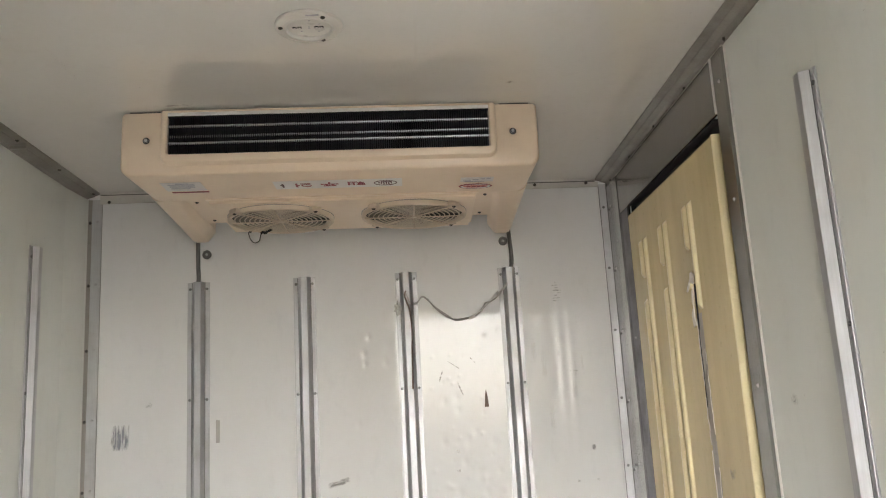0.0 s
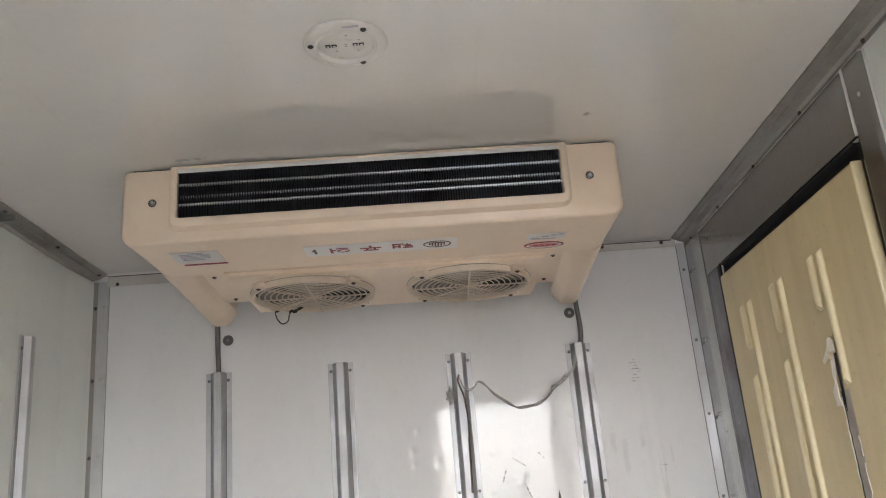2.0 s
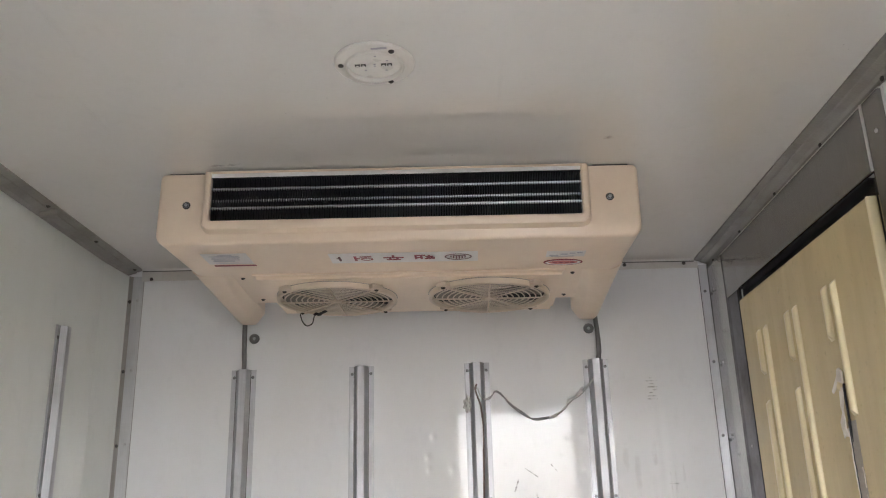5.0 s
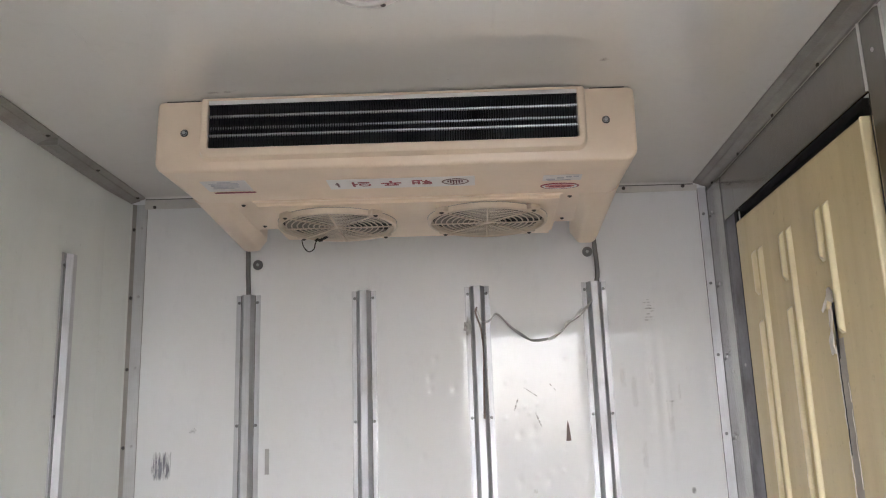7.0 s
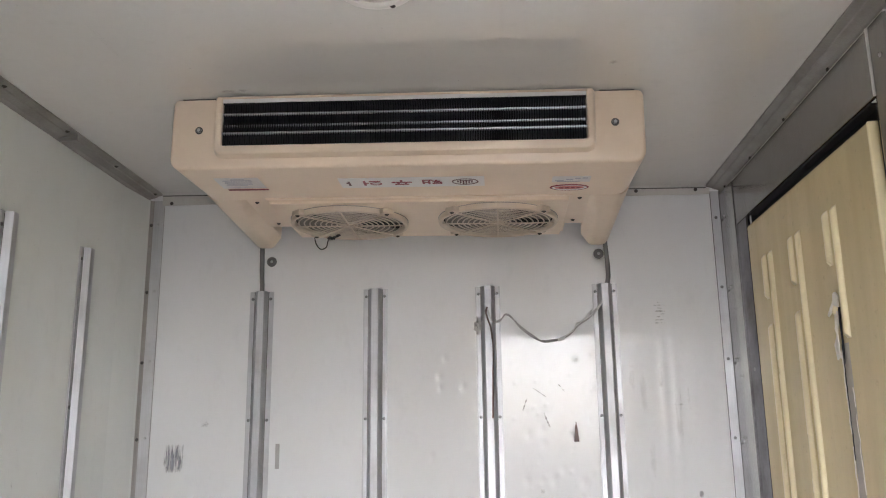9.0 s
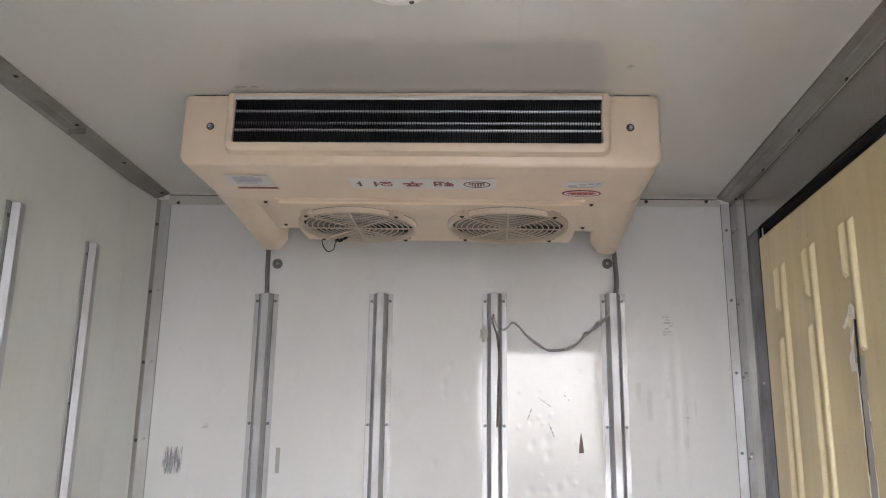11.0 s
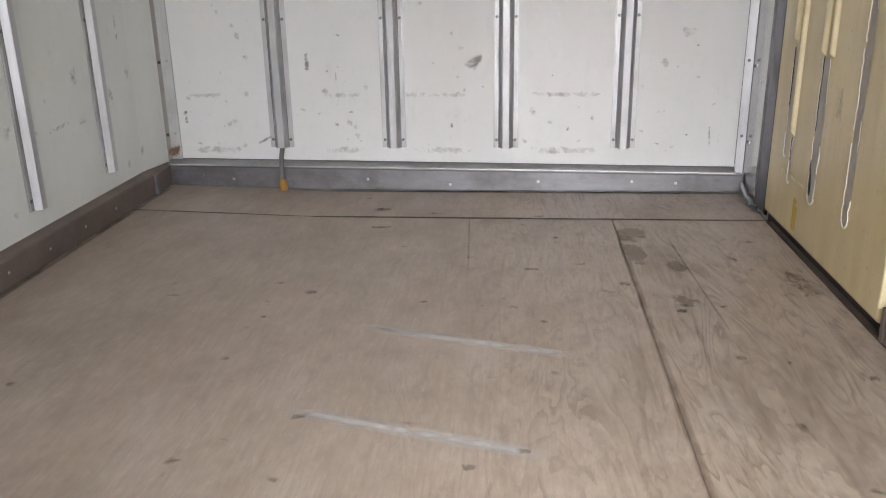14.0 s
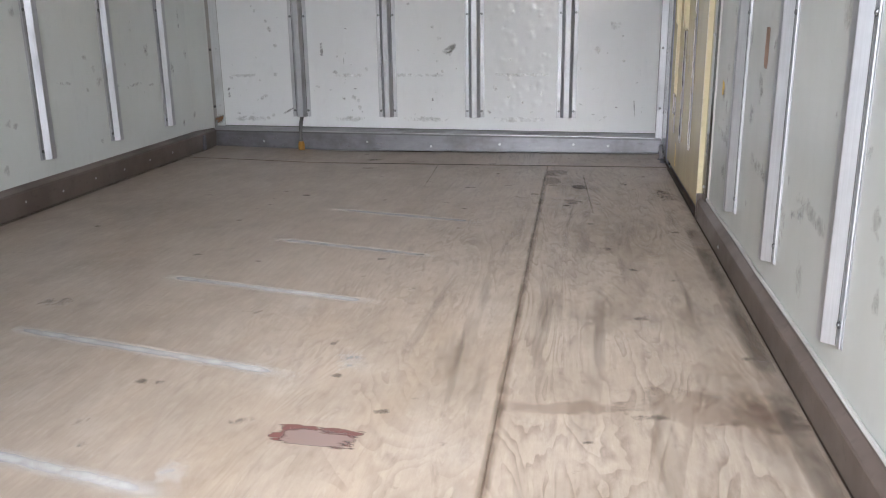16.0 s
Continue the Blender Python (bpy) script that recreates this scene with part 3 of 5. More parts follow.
lc = part("corner_trim", prism([(-0.8245, -0.0015), (-0.8245, -0.0040), (-0.8555, -0.0050), (-0.8560, -0.0015)], 0.080, 1.5445, "z"), CORNER, trim)
part("corner_groove", prism([(-0.8562, -0.0015), (-0.8562, -0.0035), (-0.8600, -0.0048), (-0.8660, -0.0112), (-0.8660, -0.0015)], 0.080, 1.5445, "z"), GROOVE, trim, "dark groove beside the corner trim")
part("corner_fillet", prism([(-0.8662, -0.0015), (-0.8662, -0.0117), (-0.8685, -0.0200), (-0.8795, -0.1600), (-0.8795, -0.0015)], 0.080, 1.5445, "z"), WALL, trim)
part("trim_edge", box((-0.8243, -0.0030, 0.080), (-0.8230, -0.0018, 1.535)), GROOVE, trim, "thin dark line along the trim")
for z in (1.47, 1.26, 1.048, 0.825, 0.61, 0.388, 0.17):
    screw(lc, (-0.838, -0.0045, z), "-y")
    screw(lc, (-0.8615, -0.0062, z - 0.004), "-y", SCREWDARK)
rc = part("corner_trim", prism([(0.8375, -0.0015), (0.8375, -0.0042), (0.8400, -0.0050), (0.8560, -0.0055), (0.8605, -0.0062), (0.8605, -0.0015)], 0.0, 1.521, "z"), ALU, trim)
part("corner_groove", prism([(0.8607, -0.0015), (0.8607, -0.0050), (0.8640, -0.0075), (0.8690, -0.0100), (0.8690, -0.0015)], 0.0, 1.521, "z"), SEALANT, trim, "dark groove beside the corner trim")
part("trim_edge", box((0.8356, -0.0032, 0.080), (0.8374, -0.0018, 1.521)), SEALANT, trim, "thin dark line along the trim")
for z in (1.44, 1.232, 1.025, 0.806, 0.594, 0.378, 0.164):
    screw(rc, (0.848, -0.0052, z), "-y", SCREWRAIL)

# ---- side door and its metal surround ----
jamb = new("door_frame")
tagged(jamb, "brushed stainless steel side door surround", "door frame", kind="structure")
far_jamb = part("jamb_panel", prism([(0.8695, -0.0105), (0.8628, -0.0105), (0.8612, -0.0130), (0.8612, -0.0820), (0.8600, -0.0850), (0.8600, -0.1450), (0.8610, -0.1480), (0.8695, -0.1480)], 0.0, 1.507, "z"), JAMBSTEEL, jamb)
for z in (1.432, 1.222, 1.015, 0.796, 0.584, 0.368, 0.154):
    screw(far_jamb, (0.8612, -0.050, z), "-x")
    screw(far_jamb, (0.8612, -0.022, z - 0.004), "-x", SCREWRAIL)
# Same surround; a darker metal paints in this step's dimmer reflection.
part("jamb_panel", prism([(0.8695, -0.1485), (0.8625, -0.1485), (0.8625, -0.1520), (0.8650, -0.1600), (0.8650, -0.2320), (0.8695, -0.2320)], 0.0, 1.507, "z"), KICK, jamb)
part("jamb_gasket", prism([(0.8695, -0.2325), (0.8650, -0.2325), (0.8640, -0.2380), (0.8645, -0.2535), (0.8695, -0.2535)], 0.0, 1.379, "z"), RUBBER, jamb, "black rubber seal")
part("jamb_panel", box((0.8625, -0.2540, 1.3795), (0.8695, -0.1500, 1.507), 0.001), STEEL, jamb)
part("header_panel", box((0.8617, -1.0345, 1.381), (0.8697, -0.2545, 1.507), 0.0015), STEEL, jamb)
part("jamb_panel", prism([(0.8697, -1.0355), (0.8637, -1.0355), (0.8617, -1.042), (0.8617, -1.098), (0.8672, -1.104), (0.8697, -1.104)], 0.0, 1.507, "z"), STEEL, jamb)
part("sealant_bead", sweep([(0.8612, -1.0365, 1.381), (0.8610, -1.0370, 1.44), (0.8612, -1.0365, 1.508)], 0.0026, 6), BEAD, jamb, "pale bead of sealant")
for z in (1.44, 1.18, 0.80, 0.45, 0.09):
    screw(jamb, (0.8617, -1.075, z), "-x")
for y, z in ((-0.10, 1.30), (-0.09, 0.97), (-0.10, 0.60), (-0.10, 0.33), (-0.19, 0.98)):
    screw(jamb, (0.8600 if y > -0.15 else 0.8650, y, z), "-x")
part("sealant_bead", sweep([(0.8680, -1.1060, 0.066), (0.8678, -1.1062, 0.8), (0.8680, -1.1060, 1.508)], 0.0024, 6), BEAD, jamb, "pale bead of sealant")
part("lower_lining", box((0.888, DOOR_NEAR, -0.013), (HALF + THICK, DOOR_FAR, 0.004)), KICKDARK, jamb)

door = thing("side_door", "closed cream side door with scraped, torn embossed ribs", "door")
part("leaf", box((0.8550, -1.012, 0.019), (0.945, -0.2635, 1.3475), 0.009, 3), CREAM, door)
part("gasket", box((0.872, -1.0335, 0.002), (0.90, -1.010, 1.378), 0.003), RUBBER, door, "black rubber seal")
part("gasket", box((0.872, -0.266, 0.002), (0.90, -0.2565, 1.378), 0.002), RUBBER, door, "black rubber seal")
part("gasket", box((0.884, -1.0095, 1.3425), (0.90, -0.2665, 1.379), 0.003), DARK, door, "black rubber seal")
part("gasket", box((0.8640, -1.0095, 1.3745), (0.8838, -0.2665, 1.3796), 0.001), DARK, door, "black rubber seal")
part("gasket", box((0.868, -1.0095, -0.012), (0.90, -0.2665, 0.024), 0.003), RUBBER, door, "black rubber seal")


def rib(y, z0, z1, wide=0.0145, high=0.0095, mat=None):
    prof = [(0.8555, y - wide / 2 - 0.003)]
    for k in range(9):
        a = radians(8 + 164 * k / 8)
        prof.append((0.8555 - high * math.sin(a) ** 0.7, y - wide / 2 * math.cos(a)))
    prof.append((0.8555, y + wide / 2 + 0.003))
    bm = prism(prof, z0, z1, "z")
    for v in bm.verts:
        if v.co.x < 0.8550:
            v.co.z += (0.8555 - v.co.x) * (1.1 if abs(v.co.z - z0) < 1e-5 else -1.1)
    return part("rib", bm, mat or RIB, door, smooth=True)


for y, long_end in ((-0.437, 0.25), (-0.627, 0.452), (-0.827, 0.985)):
    rib(y, long_end, 1.243)
for y in (-0.388, -0.578, -0.784):
    rib(y, 1.132, 1.243)
rib(-0.388, 0.46, 1.072)
rib(-0.578, 0.45, 1.075)
rib(-0.784, 1.03, 1.072)


def torn(y, z0, z1, wide, seed, dark=0.5):
    """A rib torn off: a slot with a bare grey bed and a rounded foot, ragged pale skin on both sides and a black line
    of painted shade along one of them.
    """
    r = random.Random(seed)
    steps = max(10, int((z1 - z0) / 0.012))
    left, right = [], []
    for k in range(steps + 1):
        z = z0 + (z1 - z0) * k / steps
        foot = min(1.0, math.sqrt(max(0.0, 1 - max(0.0, 1 - (z - z0) / wide) ** 2)) + 0.05)
        left.append((y - wide * foot * r.uniform(0.90, 1.08), z))
        right.append((y + wide * foot * r.uniform(0.90, 1.08), z))
    bm = bmesh.new()
    rows = [[bm.verts.new((0.8544, a[0], a[1])), bm.verts.new((0.8541 + r.uniform(0, 0.0003), (a[0] + b[0]) / 2, a[1])), bm.verts.new((0.8544, b[0], b[1]))] for a, b in zip(left, right)]
    for p, q in zip(rows, rows[1:]):
        for i in (0, 1):
            bm.faces.new((p[i], p[i + 1], q[i + 1], q[i]))
    bmesh.ops.recalc_face_normals(bm, faces=bm.faces)
    core = part("torn_strip", bm, FOAM, door, "torn strip with bare grey core")
    shade = right[int(steps * (1 - dark)):]
    # Shade along one edge, painted as a black rod.
    part("edge_shade", sweep([(0.8540, b[0] - 0.0012, b[1]) for b in shade], 0.0013, 5), DARK, core, "black line painting the shade beside the torn strip")
    for side in (left, right):
        k = 0
        while k < steps - 2:
            n = r.randint(5, 16) if side is right else r.randint(3, 9)
            if r.random() < (0.9 if side is right else 0.5):
                q = [(0.8536 - r.uniform(0, 0.0018), a[0], a[1]) for a in side[k:k + n + 1]]
                if len(q) > 1:
                    part("torn_lip", sweep(q, r.uniform(0.0007, 0.0013), 5), SKIN, core, "pale ragged skin edge")
            k += n + r.randint(0, 2)
    foot = [(0.8536, y + wide * math.sin(radians(a)), z0 + wide - wide * math.cos(radians(a))) for a in range(-80, 81, 16)]
    part("torn_lip", sweep(foot, 0.0012, 5), SKIN, core, "pale ragged skin edge")


torn(-0.806, 0.138, 0.978, 0.016, 3, 0.25)
torn(-0.600, 0.128, 0.449, 0.022, 4)
torn(-0.437, 0.135, 0.245, 0.006, 5)
torn(-0.388, 0.19, 0.45, 0.006, 6)
# Black patches paint the shade inside the open splits.
part("split_shade", prism([(-0.584, 0.150), (-0.579, 0.165), (-0.574, 0.215), (-0.578, 0.225), (-0.588, 0.190), (-0.594, 0.160), (-0.592, 0.145)], 0.8528, 0.8538, "x"), DARK, door, "black patch painting the shade inside the split")
part("split_shade", prism([(-0.797, 1.050), (-0.805, 1.047), (-0.803, 1.007), (-0.803, 0.966), (-0.800, 0.940), (-0.796, 0.960), (-0.795, 1.003), (-0.794, 1.036)], 0.8523, 0.8533, "x"), DARK, door, "black patch painting the shade inside the split")
# skin peeled off in one place: an arch over the hole, a loose leg and a hanging ragged strip
for outline, lo, hi in (([(-0.792, 1.075), (-0.805, 1.077), (-0.813, 1.068), (-0.814, 1.051), (-0.806, 1.047), (-0.797, 1.051), (-0.790, 1.055)], 0.8455, 0.8485),
                        ([(-0.790, 1.060), (-0.778, 1.054), (-0.759, 1.039), (-0.770, 1.033), (-0.786, 1.046)], 0.8460, 0.8480),
                        ([(-0.781, 1.044), (-0.797, 1.041), (-0.799, 1.026), (-0.794, 1.013), (-0.786, 1.010), (-0.778, 1.020)], 0.8490, 0.8510),
                        ([(-0.786, 1.010), (-0.794, 1.012), (-0.787, 0.998), (-0.791, 0.982), (-0.788, 0.968), (-0.791, 0.950), (-0.781, 0.953), (-0.773, 0.949), (-0.772, 0.979), (-0.780, 0.996)], 0.8480, 0.8505)):
    bm = prism(outline, lo, hi, "x")
    for v in bm.verts:
        v.co.x += 0.0016 * math.sin(v.co.z * 260) + 0.0010 * math.sin(v.co.y * 410)
    part("torn_flap", bm, SKIN, door, "pale flap of torn skin")
part("edge_trim", box((0.8535, -1.0125, 0.05), (0.872, -1.0055, 1.345), 0.003), RIB, door)
mark(door, "yellow_smear", (0.8540, -0.508, 0.078), "-x", 0.032, 0.080, 0, YELLOWMARK)
mark(door, "scuff_mark", (0.8540, -0.70, 0.36), "-x", 0.05, 0.10, 20, FAINT)
part("crease", sweep(smooth_line([(0.8546, -0.385, 0.158), (0.8538, -0.42, 0.154), (0.8541, -0.45, 0.158), (0.8543, -0.49, 0.152), (0.8547, -0.54, 0.155)], 4), 0.0018, 6), CREAM, door, "pale pressed crease")
mark(door, "scuff_mark", (0.8540, -0.90, 0.62), "-x", 0.05, 0.03, 10, FAINT)
mark(door, "scuff_mark", (0.8540, -0.55, 1.30), "-x", 0.03, 0.02, 10, FAINT)
# crumpled strips of broken trim at the foot of the jamb


def crumpled(points, wide, seed, jitter=0.004, thick=0.0012):
    """A thin strip of sheet metal or tape, folded and twisted along a line."""
    r = random.Random(seed)
    bm = bmesh.new()
    rows = []
    line = [Vector(p) for p in points]
    for k, p in enumerate(line):
        along = (line[min(k + 1, len(line) - 1)] - line[max(k - 1, 0)]).normalized()
        side = along.cross(Vector((r.uniform(-0.6, 0.6), r.uniform(-0.6, 0.6), 1))).normalized()
        up = side.cross(along) * thick
        w = wide * r.uniform(0.7, 1.2)
        q = p + Vector((r.uniform(-1, 1), r.uniform(-1, 1), r.uniform(-0.5, 1))) * jitter
        rows.append([bm.verts.new(v) for v in (q - side * w / 2 - up, q + up * 2, q + side * w / 2 - up, q + side * w / 2 - up * 2, q, q - side * w / 2 - up * 2)])
    for a, b in zip(rows, rows[1:]):
        for i in range(6):
            bm.faces.new((a[i], a[(i + 1) % 6], b[(i + 1) % 6], b[i]))
    bm.faces.new(rows[0])
    bm.faces.new(rows[-1])
    bmesh.ops.recalc_face_normals(bm, faces=bm.faces)
    return bm


strip = [(0.858, -0.035, 0.030), (0.853, -0.055, 0.026), (0.848, -0.078, 0.024), (0.853, -0.100, 0.018), (0.846, -0.120, 0.021), (0.851, -0.145, 0.013), (0.845, -0.165, 0.016), (0.848, -0.185, 0.009)]
tagged(link_mesh("bent_trim", crumpled(strip, 0.013, 2, 0.003), ALU), "bent piece of bright metal trim on the floor corner", "trim piece")
strip = [(0.856, -0.080, 0.007), (0.848, -0.11, 0.006), (0.853, -0.14, 0.008), (0.845, -0.17, 0.005), (0.850, -0.20, 0.008), (0.845, -0.225, 0.006), (0.851, -0.25, 0.006)]
tagged(link_mesh("bent_trim", crumpled(strip, 0.015, 7, 0.003), KICK), "crumpled bit of metal trim beside the door foot", "trim piece")

# ---- kick plates ----
kick = new("baseboard")
tagged(kick, "galvanised steel kick plates round the floor", "baseboard", kind="structure")
plate = part("kick_plate", box((-0.8615, -0.026, 0.001), (0.857, -0.0015, 0.064), 0.002), KICK, kick)
ledge = prism([(-0.0015, 0.0615), (-0.028, 0.0615), (-0.0305, 0.0635), (-0.030, 0.0665), (-0.021, 0.0685), (-0.0185, 0.0655), (-0.0165, 0.0690), (-0.006, 0.0755), (-0.0015, 0.0775)], -0.8615, 0.836, "x")
for v in ledge.verts:
    v.co.z += 0.002 - 0.0125 * (v.co.x - 0.18)
part("kick_ledge", ledge, KICKLEDGE, kick)
gap = box((-0.8550, -0.0040, 0.0768), (0.836, -0.0016, 0.0790))
for v in gap.verts:
    v.co.z += 0.002 - 0.0125 * (v.co.x - 0.18)
part("joint_line", gap, SEALANT, kick, "dark gap above the ledge")
joint = box((-0.8615, -0.0268, 0.0585), (0.857, -0.0262, 0.0625))
for v in joint.verts:
    v.co.z += -0.0125 * (v.co.x - 0.18)
part("joint_line", joint, SEALANT, kick, "dark joint under the ledge")
for v in plate.data.vertices:
    if v.co.z > 0.03:
        v.co.z += -0.0125 * (v.co.x - 0.18)
rnd = random.Random(31)
for k in range(16):
    x = rnd.uniform(-0.8, 0.82)
    w = rnd.uniform(0.01, 0.05)
    mark(plate, "pale_scrape", (x, -0.0266 - 0.00003 * k, 0.006 + 0.05 * rnd.random() ** 2), "-y", w, rnd.uniform(0.004, 0.012), rnd.uniform(-8, 8), rnd.choice((PALE, PALE, SCUFF)))
for x, z in ((-0.244, 0.035), (0.005, 0.020), (0.267, 0.030), (0.541, 0.032), (0.668, 0.028), (-0.66, 0.034)):
    screw(plate, (x, -0.0262, z), "-y")
SIDE_PLATES = (([(-0.8795, 0.001), (-0.8600, 0.001), (-0.8560, 0.0735), (-0.8550, 0.0765), (-0.8575, 0.0795), (-0.8700, 0.0845), (-0.8795, 0.0895)], -0.003, "+x", -0.8588),
               ([(0.8695, 0.001), (0.8530, 0.001), (0.8520, 0.0455), (0.8532, 0.0490), (0.8640, 0.0585), (0.8650, 0.0610), (0.8680, 0.0640), (0.8695, 0.0650)], -1.052, "-x", 0.8527))
for outline, y1, facing, x_face in SIDE_PLATES:
    side_plate = part("kick_plate", prism(outline, REAR, y1, "y"), KICKDARK, kick)
    for k in range(15):
        y = -0.40 - 0.165 * k
        if y < y1 - 0.05 and (x_face < 0 or k in (6, 12)):
            screw(side_plate, (x_face, y, (0.047 if x_face < 0 else 0.027) + 0.004 * math.sin(3 * k)), facing)
part("sealant_bead", sweep([(0.8668, -1.06 - 0.11 * k, 0.0645 + 0.0012 * math.sin(5 * k)) for k in range(20)], 0.0032, 6), BEAD, kick, "pale smeared sealant on the joint")
part("kick_end", box((0.8500, -1.0515, 0.001), (0.8690, -1.036, 0.066), 0.002), KICKDARK, kick)
part("kick_bracket", box((-0.8650, -0.150, 0.001), (-0.851, -0.130, 0.072), 0.002), KICK, kick)

# ---- slotted wall rails ----
HALF_PROFILE = [(0.036, 0.0005), (0.036, 0.0016), (0.0325, 0.0018), (0.0322, 0.0034), (0.0205, 0.0034), (0.0103, 0.0180), (0.0092, 0.0186)]
PROFILE = [(-u, d) for u, d in HALF_PROFILE] + [(u, d) for u, d in HALF_PROFILE[::-1]]


def rail(name, z0, z1, screws):
    """A hat-shaped rail that stands off the wall towards -y."""
    e = new(name)
    part("channel", prism([(u, -d) for u, d in PROFILE], z0, z1, "z"), ALU, e)
    for u in (-0.0208, 0.0208):
        part("dirt_line", box((u - 0.0011, -0.0042, z0 + 0.001), (u + 0.0011, -0.0030, z1 - 0.001)), SEALANT, e, "thin dark line along the fold")
    for z in screws:
        for u in (-0.029, 0.029):
            screw(e, (u * 0.93, -0.0034, z), "-y", SCREWRAIL)
    return e


first = rail("wall_rail", 0.128, 1.250, (1.228, 0.872, 0.504, 0.152))
tagged(first, "bright aluminium lashing rail screwed to the front wall", "rail", "front wall rails")
first.location = (-0.506, 0, 0)
front_rails = [first] + [copy_thing(first, pose(x, 0, 0)) for x in (-0.163, 0.170, 0.511)]
side = rail("wall_rail", 0.137, 1.312, (1.28, 0.90, 0.53, 0.16))
tagged(side, "bright aluminium lashing rail screwed to the side wall", "rail", "side wall rails")
side.matrix_basis = pose(-HALF, -0.357, 0, 0, 0, 90)
for k in range(1, 7):
    copy_thing(side, pose(-HALF, -0.357 - 0.3575 * k, 0, 0, 0, 90))
side = rail("wall_rail", 0.111, 1.306, (1.28, 0.88, 0.50, 0.14))
tagged(side, "bright aluminium lashing rail beside the side door", "rail", "side wall rails")
side.matrix_basis = pose(RIGHT, -1.420, 0, 0, 0, -90)
for k in range(1, 4):
    copy_thing(side, pose(RIGHT, -1.420 - 0.355 * k, 0, 0, 0, -90))

# ---- evaporator unit under the ceiling ----
unit = thing("evaporator_unit", "cream plastic ceiling evaporator unit with two fans", "cooling unit", at=(0.006, 0, 0))
unit.matrix_basis = Matrix.Translation((-0.394, 0, 1.5535)) @ pose(0, 0, 0, 0, math.degrees(LEAN), 0) @ Matrix.Translation((0.400, 0, -1.5535))
UT = TOP - 0.0035


def rounded_loop(x0, x1, z0, z1, rb, rt, y, steps=6):
    """A rounded rectangle in the x-z plane; rb: radius of the lower corners, rt: of the upper ones."""
    out = []
    for cx, cz, r, start in ((x1 - rb, z0 + rb, rb, -90), (x1 - rt, z1 - rt, rt, 0), (x0 + rt, z1 - rt, rt, 90), (x0 + rb, z0 + rb, rb, 180)):
        for k in range(steps + 1):
            a = radians(start + 90 * k / steps)
            out.append((cx + r * math.cos(a), y, cz + r * math.sin(a)))
    return out


def arm_loop(x_in, x_low, x_out, z0, rb, y, steps=7):
    """Section of a side arm: a rounded outer edge, a flat underside and a slanted inner face."""
    out = [(x_out, y, UT)]
    for k in range(steps + 1):
        a = radians(-90 * k / steps)
        out.append((x_out - rb + rb * math.cos(a), y, z0 + rb + rb * math.sin(a)))
    for k in range(5):
        q = k / 4
        out.append((x_low + 0.006 - 0.012 * q, y, z0 + 0.0045 * q * q))
    return out + [(x_in, y, max(1.403, z0 + 0.012)), (x_in, y, UT)]


def loft(loops, close_first=False, close_last=False):
    bm = bmesh.new()
    rows = [[bm.verts.new(p) for p in lp] for lp in loops]
    n = len(rows[0])
    for a, b in zip(rows, rows[1:]):
        for k in range(n):
            bm.faces.new((a[k], a[(k + 1) % n], b[(k + 1) % n], b[k]))
    if close_first:
        bm.faces.new(rows[0])
    if close_last:
        bm.faces.new(rows[-1])
    bmesh.ops.recalc_face_normals(bm, faces=bm.faces)
    return bm


SX, SL, SZ0, SZ1 = 0.3955, 0.4005, 1.4408, 1.549
loops = [
    rounded_loop(-SL, SX, SZ0, SZ1, 0.006, 0.002, -0.66),
    rounded_loop(-SL, SX, SZ0, SZ1, 0.006, 0.002, -0.746),
    rounded_loop(-SL - 0.003, SX + 0.003, SZ0 - 0.003, SZ1 + 0.002, 0.008, 0.002, -0.7495),
    rounded_loop(-SL - 0.011, SX + 0.011, SZ0 - 0.016, SZ1 + 0.004, 0.016, 0.002, -0.7495),
    rounded_loop(-SL - 0.014, SX + 0.014, SZ0 - 0.020, SZ1 + 0.0045, 0.019, 0.002, -0.7475),
    rounded_loop(-SL - 0.019, SX + 0.019, SZ0 - 0.026, SZ1 + 0.005, 0.024, 0.002, -0.7325),
    rounded_loop(-SL - 0.024, SX + 0.024, SZ0 - 0.030, SZ1 + 0.0055, 0.028, 0.002, -0.7315),
    rounded_loop(-0.5110, 0.5110, 1.4015, UT - 0.0022, 0.020, 0.006, -0.7300),
    rounded_loop(-0.5145, 0.5145, 1.3982, UT - 0.0012, 0.022, 0.008, -0.7293),
    rounded_loop(-0.5178, 0.5178, 1.3955, UT - 0.0006, 0.024, 0.010, -0.7270),
    rounded_loop(-0.5195, 0.5195, 1.3941, UT - 0.0002, 0.026, 0.012, -0.7235),
    rounded_loop(-0.5200, 0.5200, 1.3936, UT, 0.027, 0.012, -0.7190),
    rounded_loop(-0.520, 0.520, 1.3931, UT, 0.034, 0.014, -0.52),
    rounded_loop(-0.520, 0.520, 1.3925, UT, 0.036, 0.014, -0.490),
]
front = part("front_cover", loft(loops, close_last=True), BEIGE, unit, smooth=True)
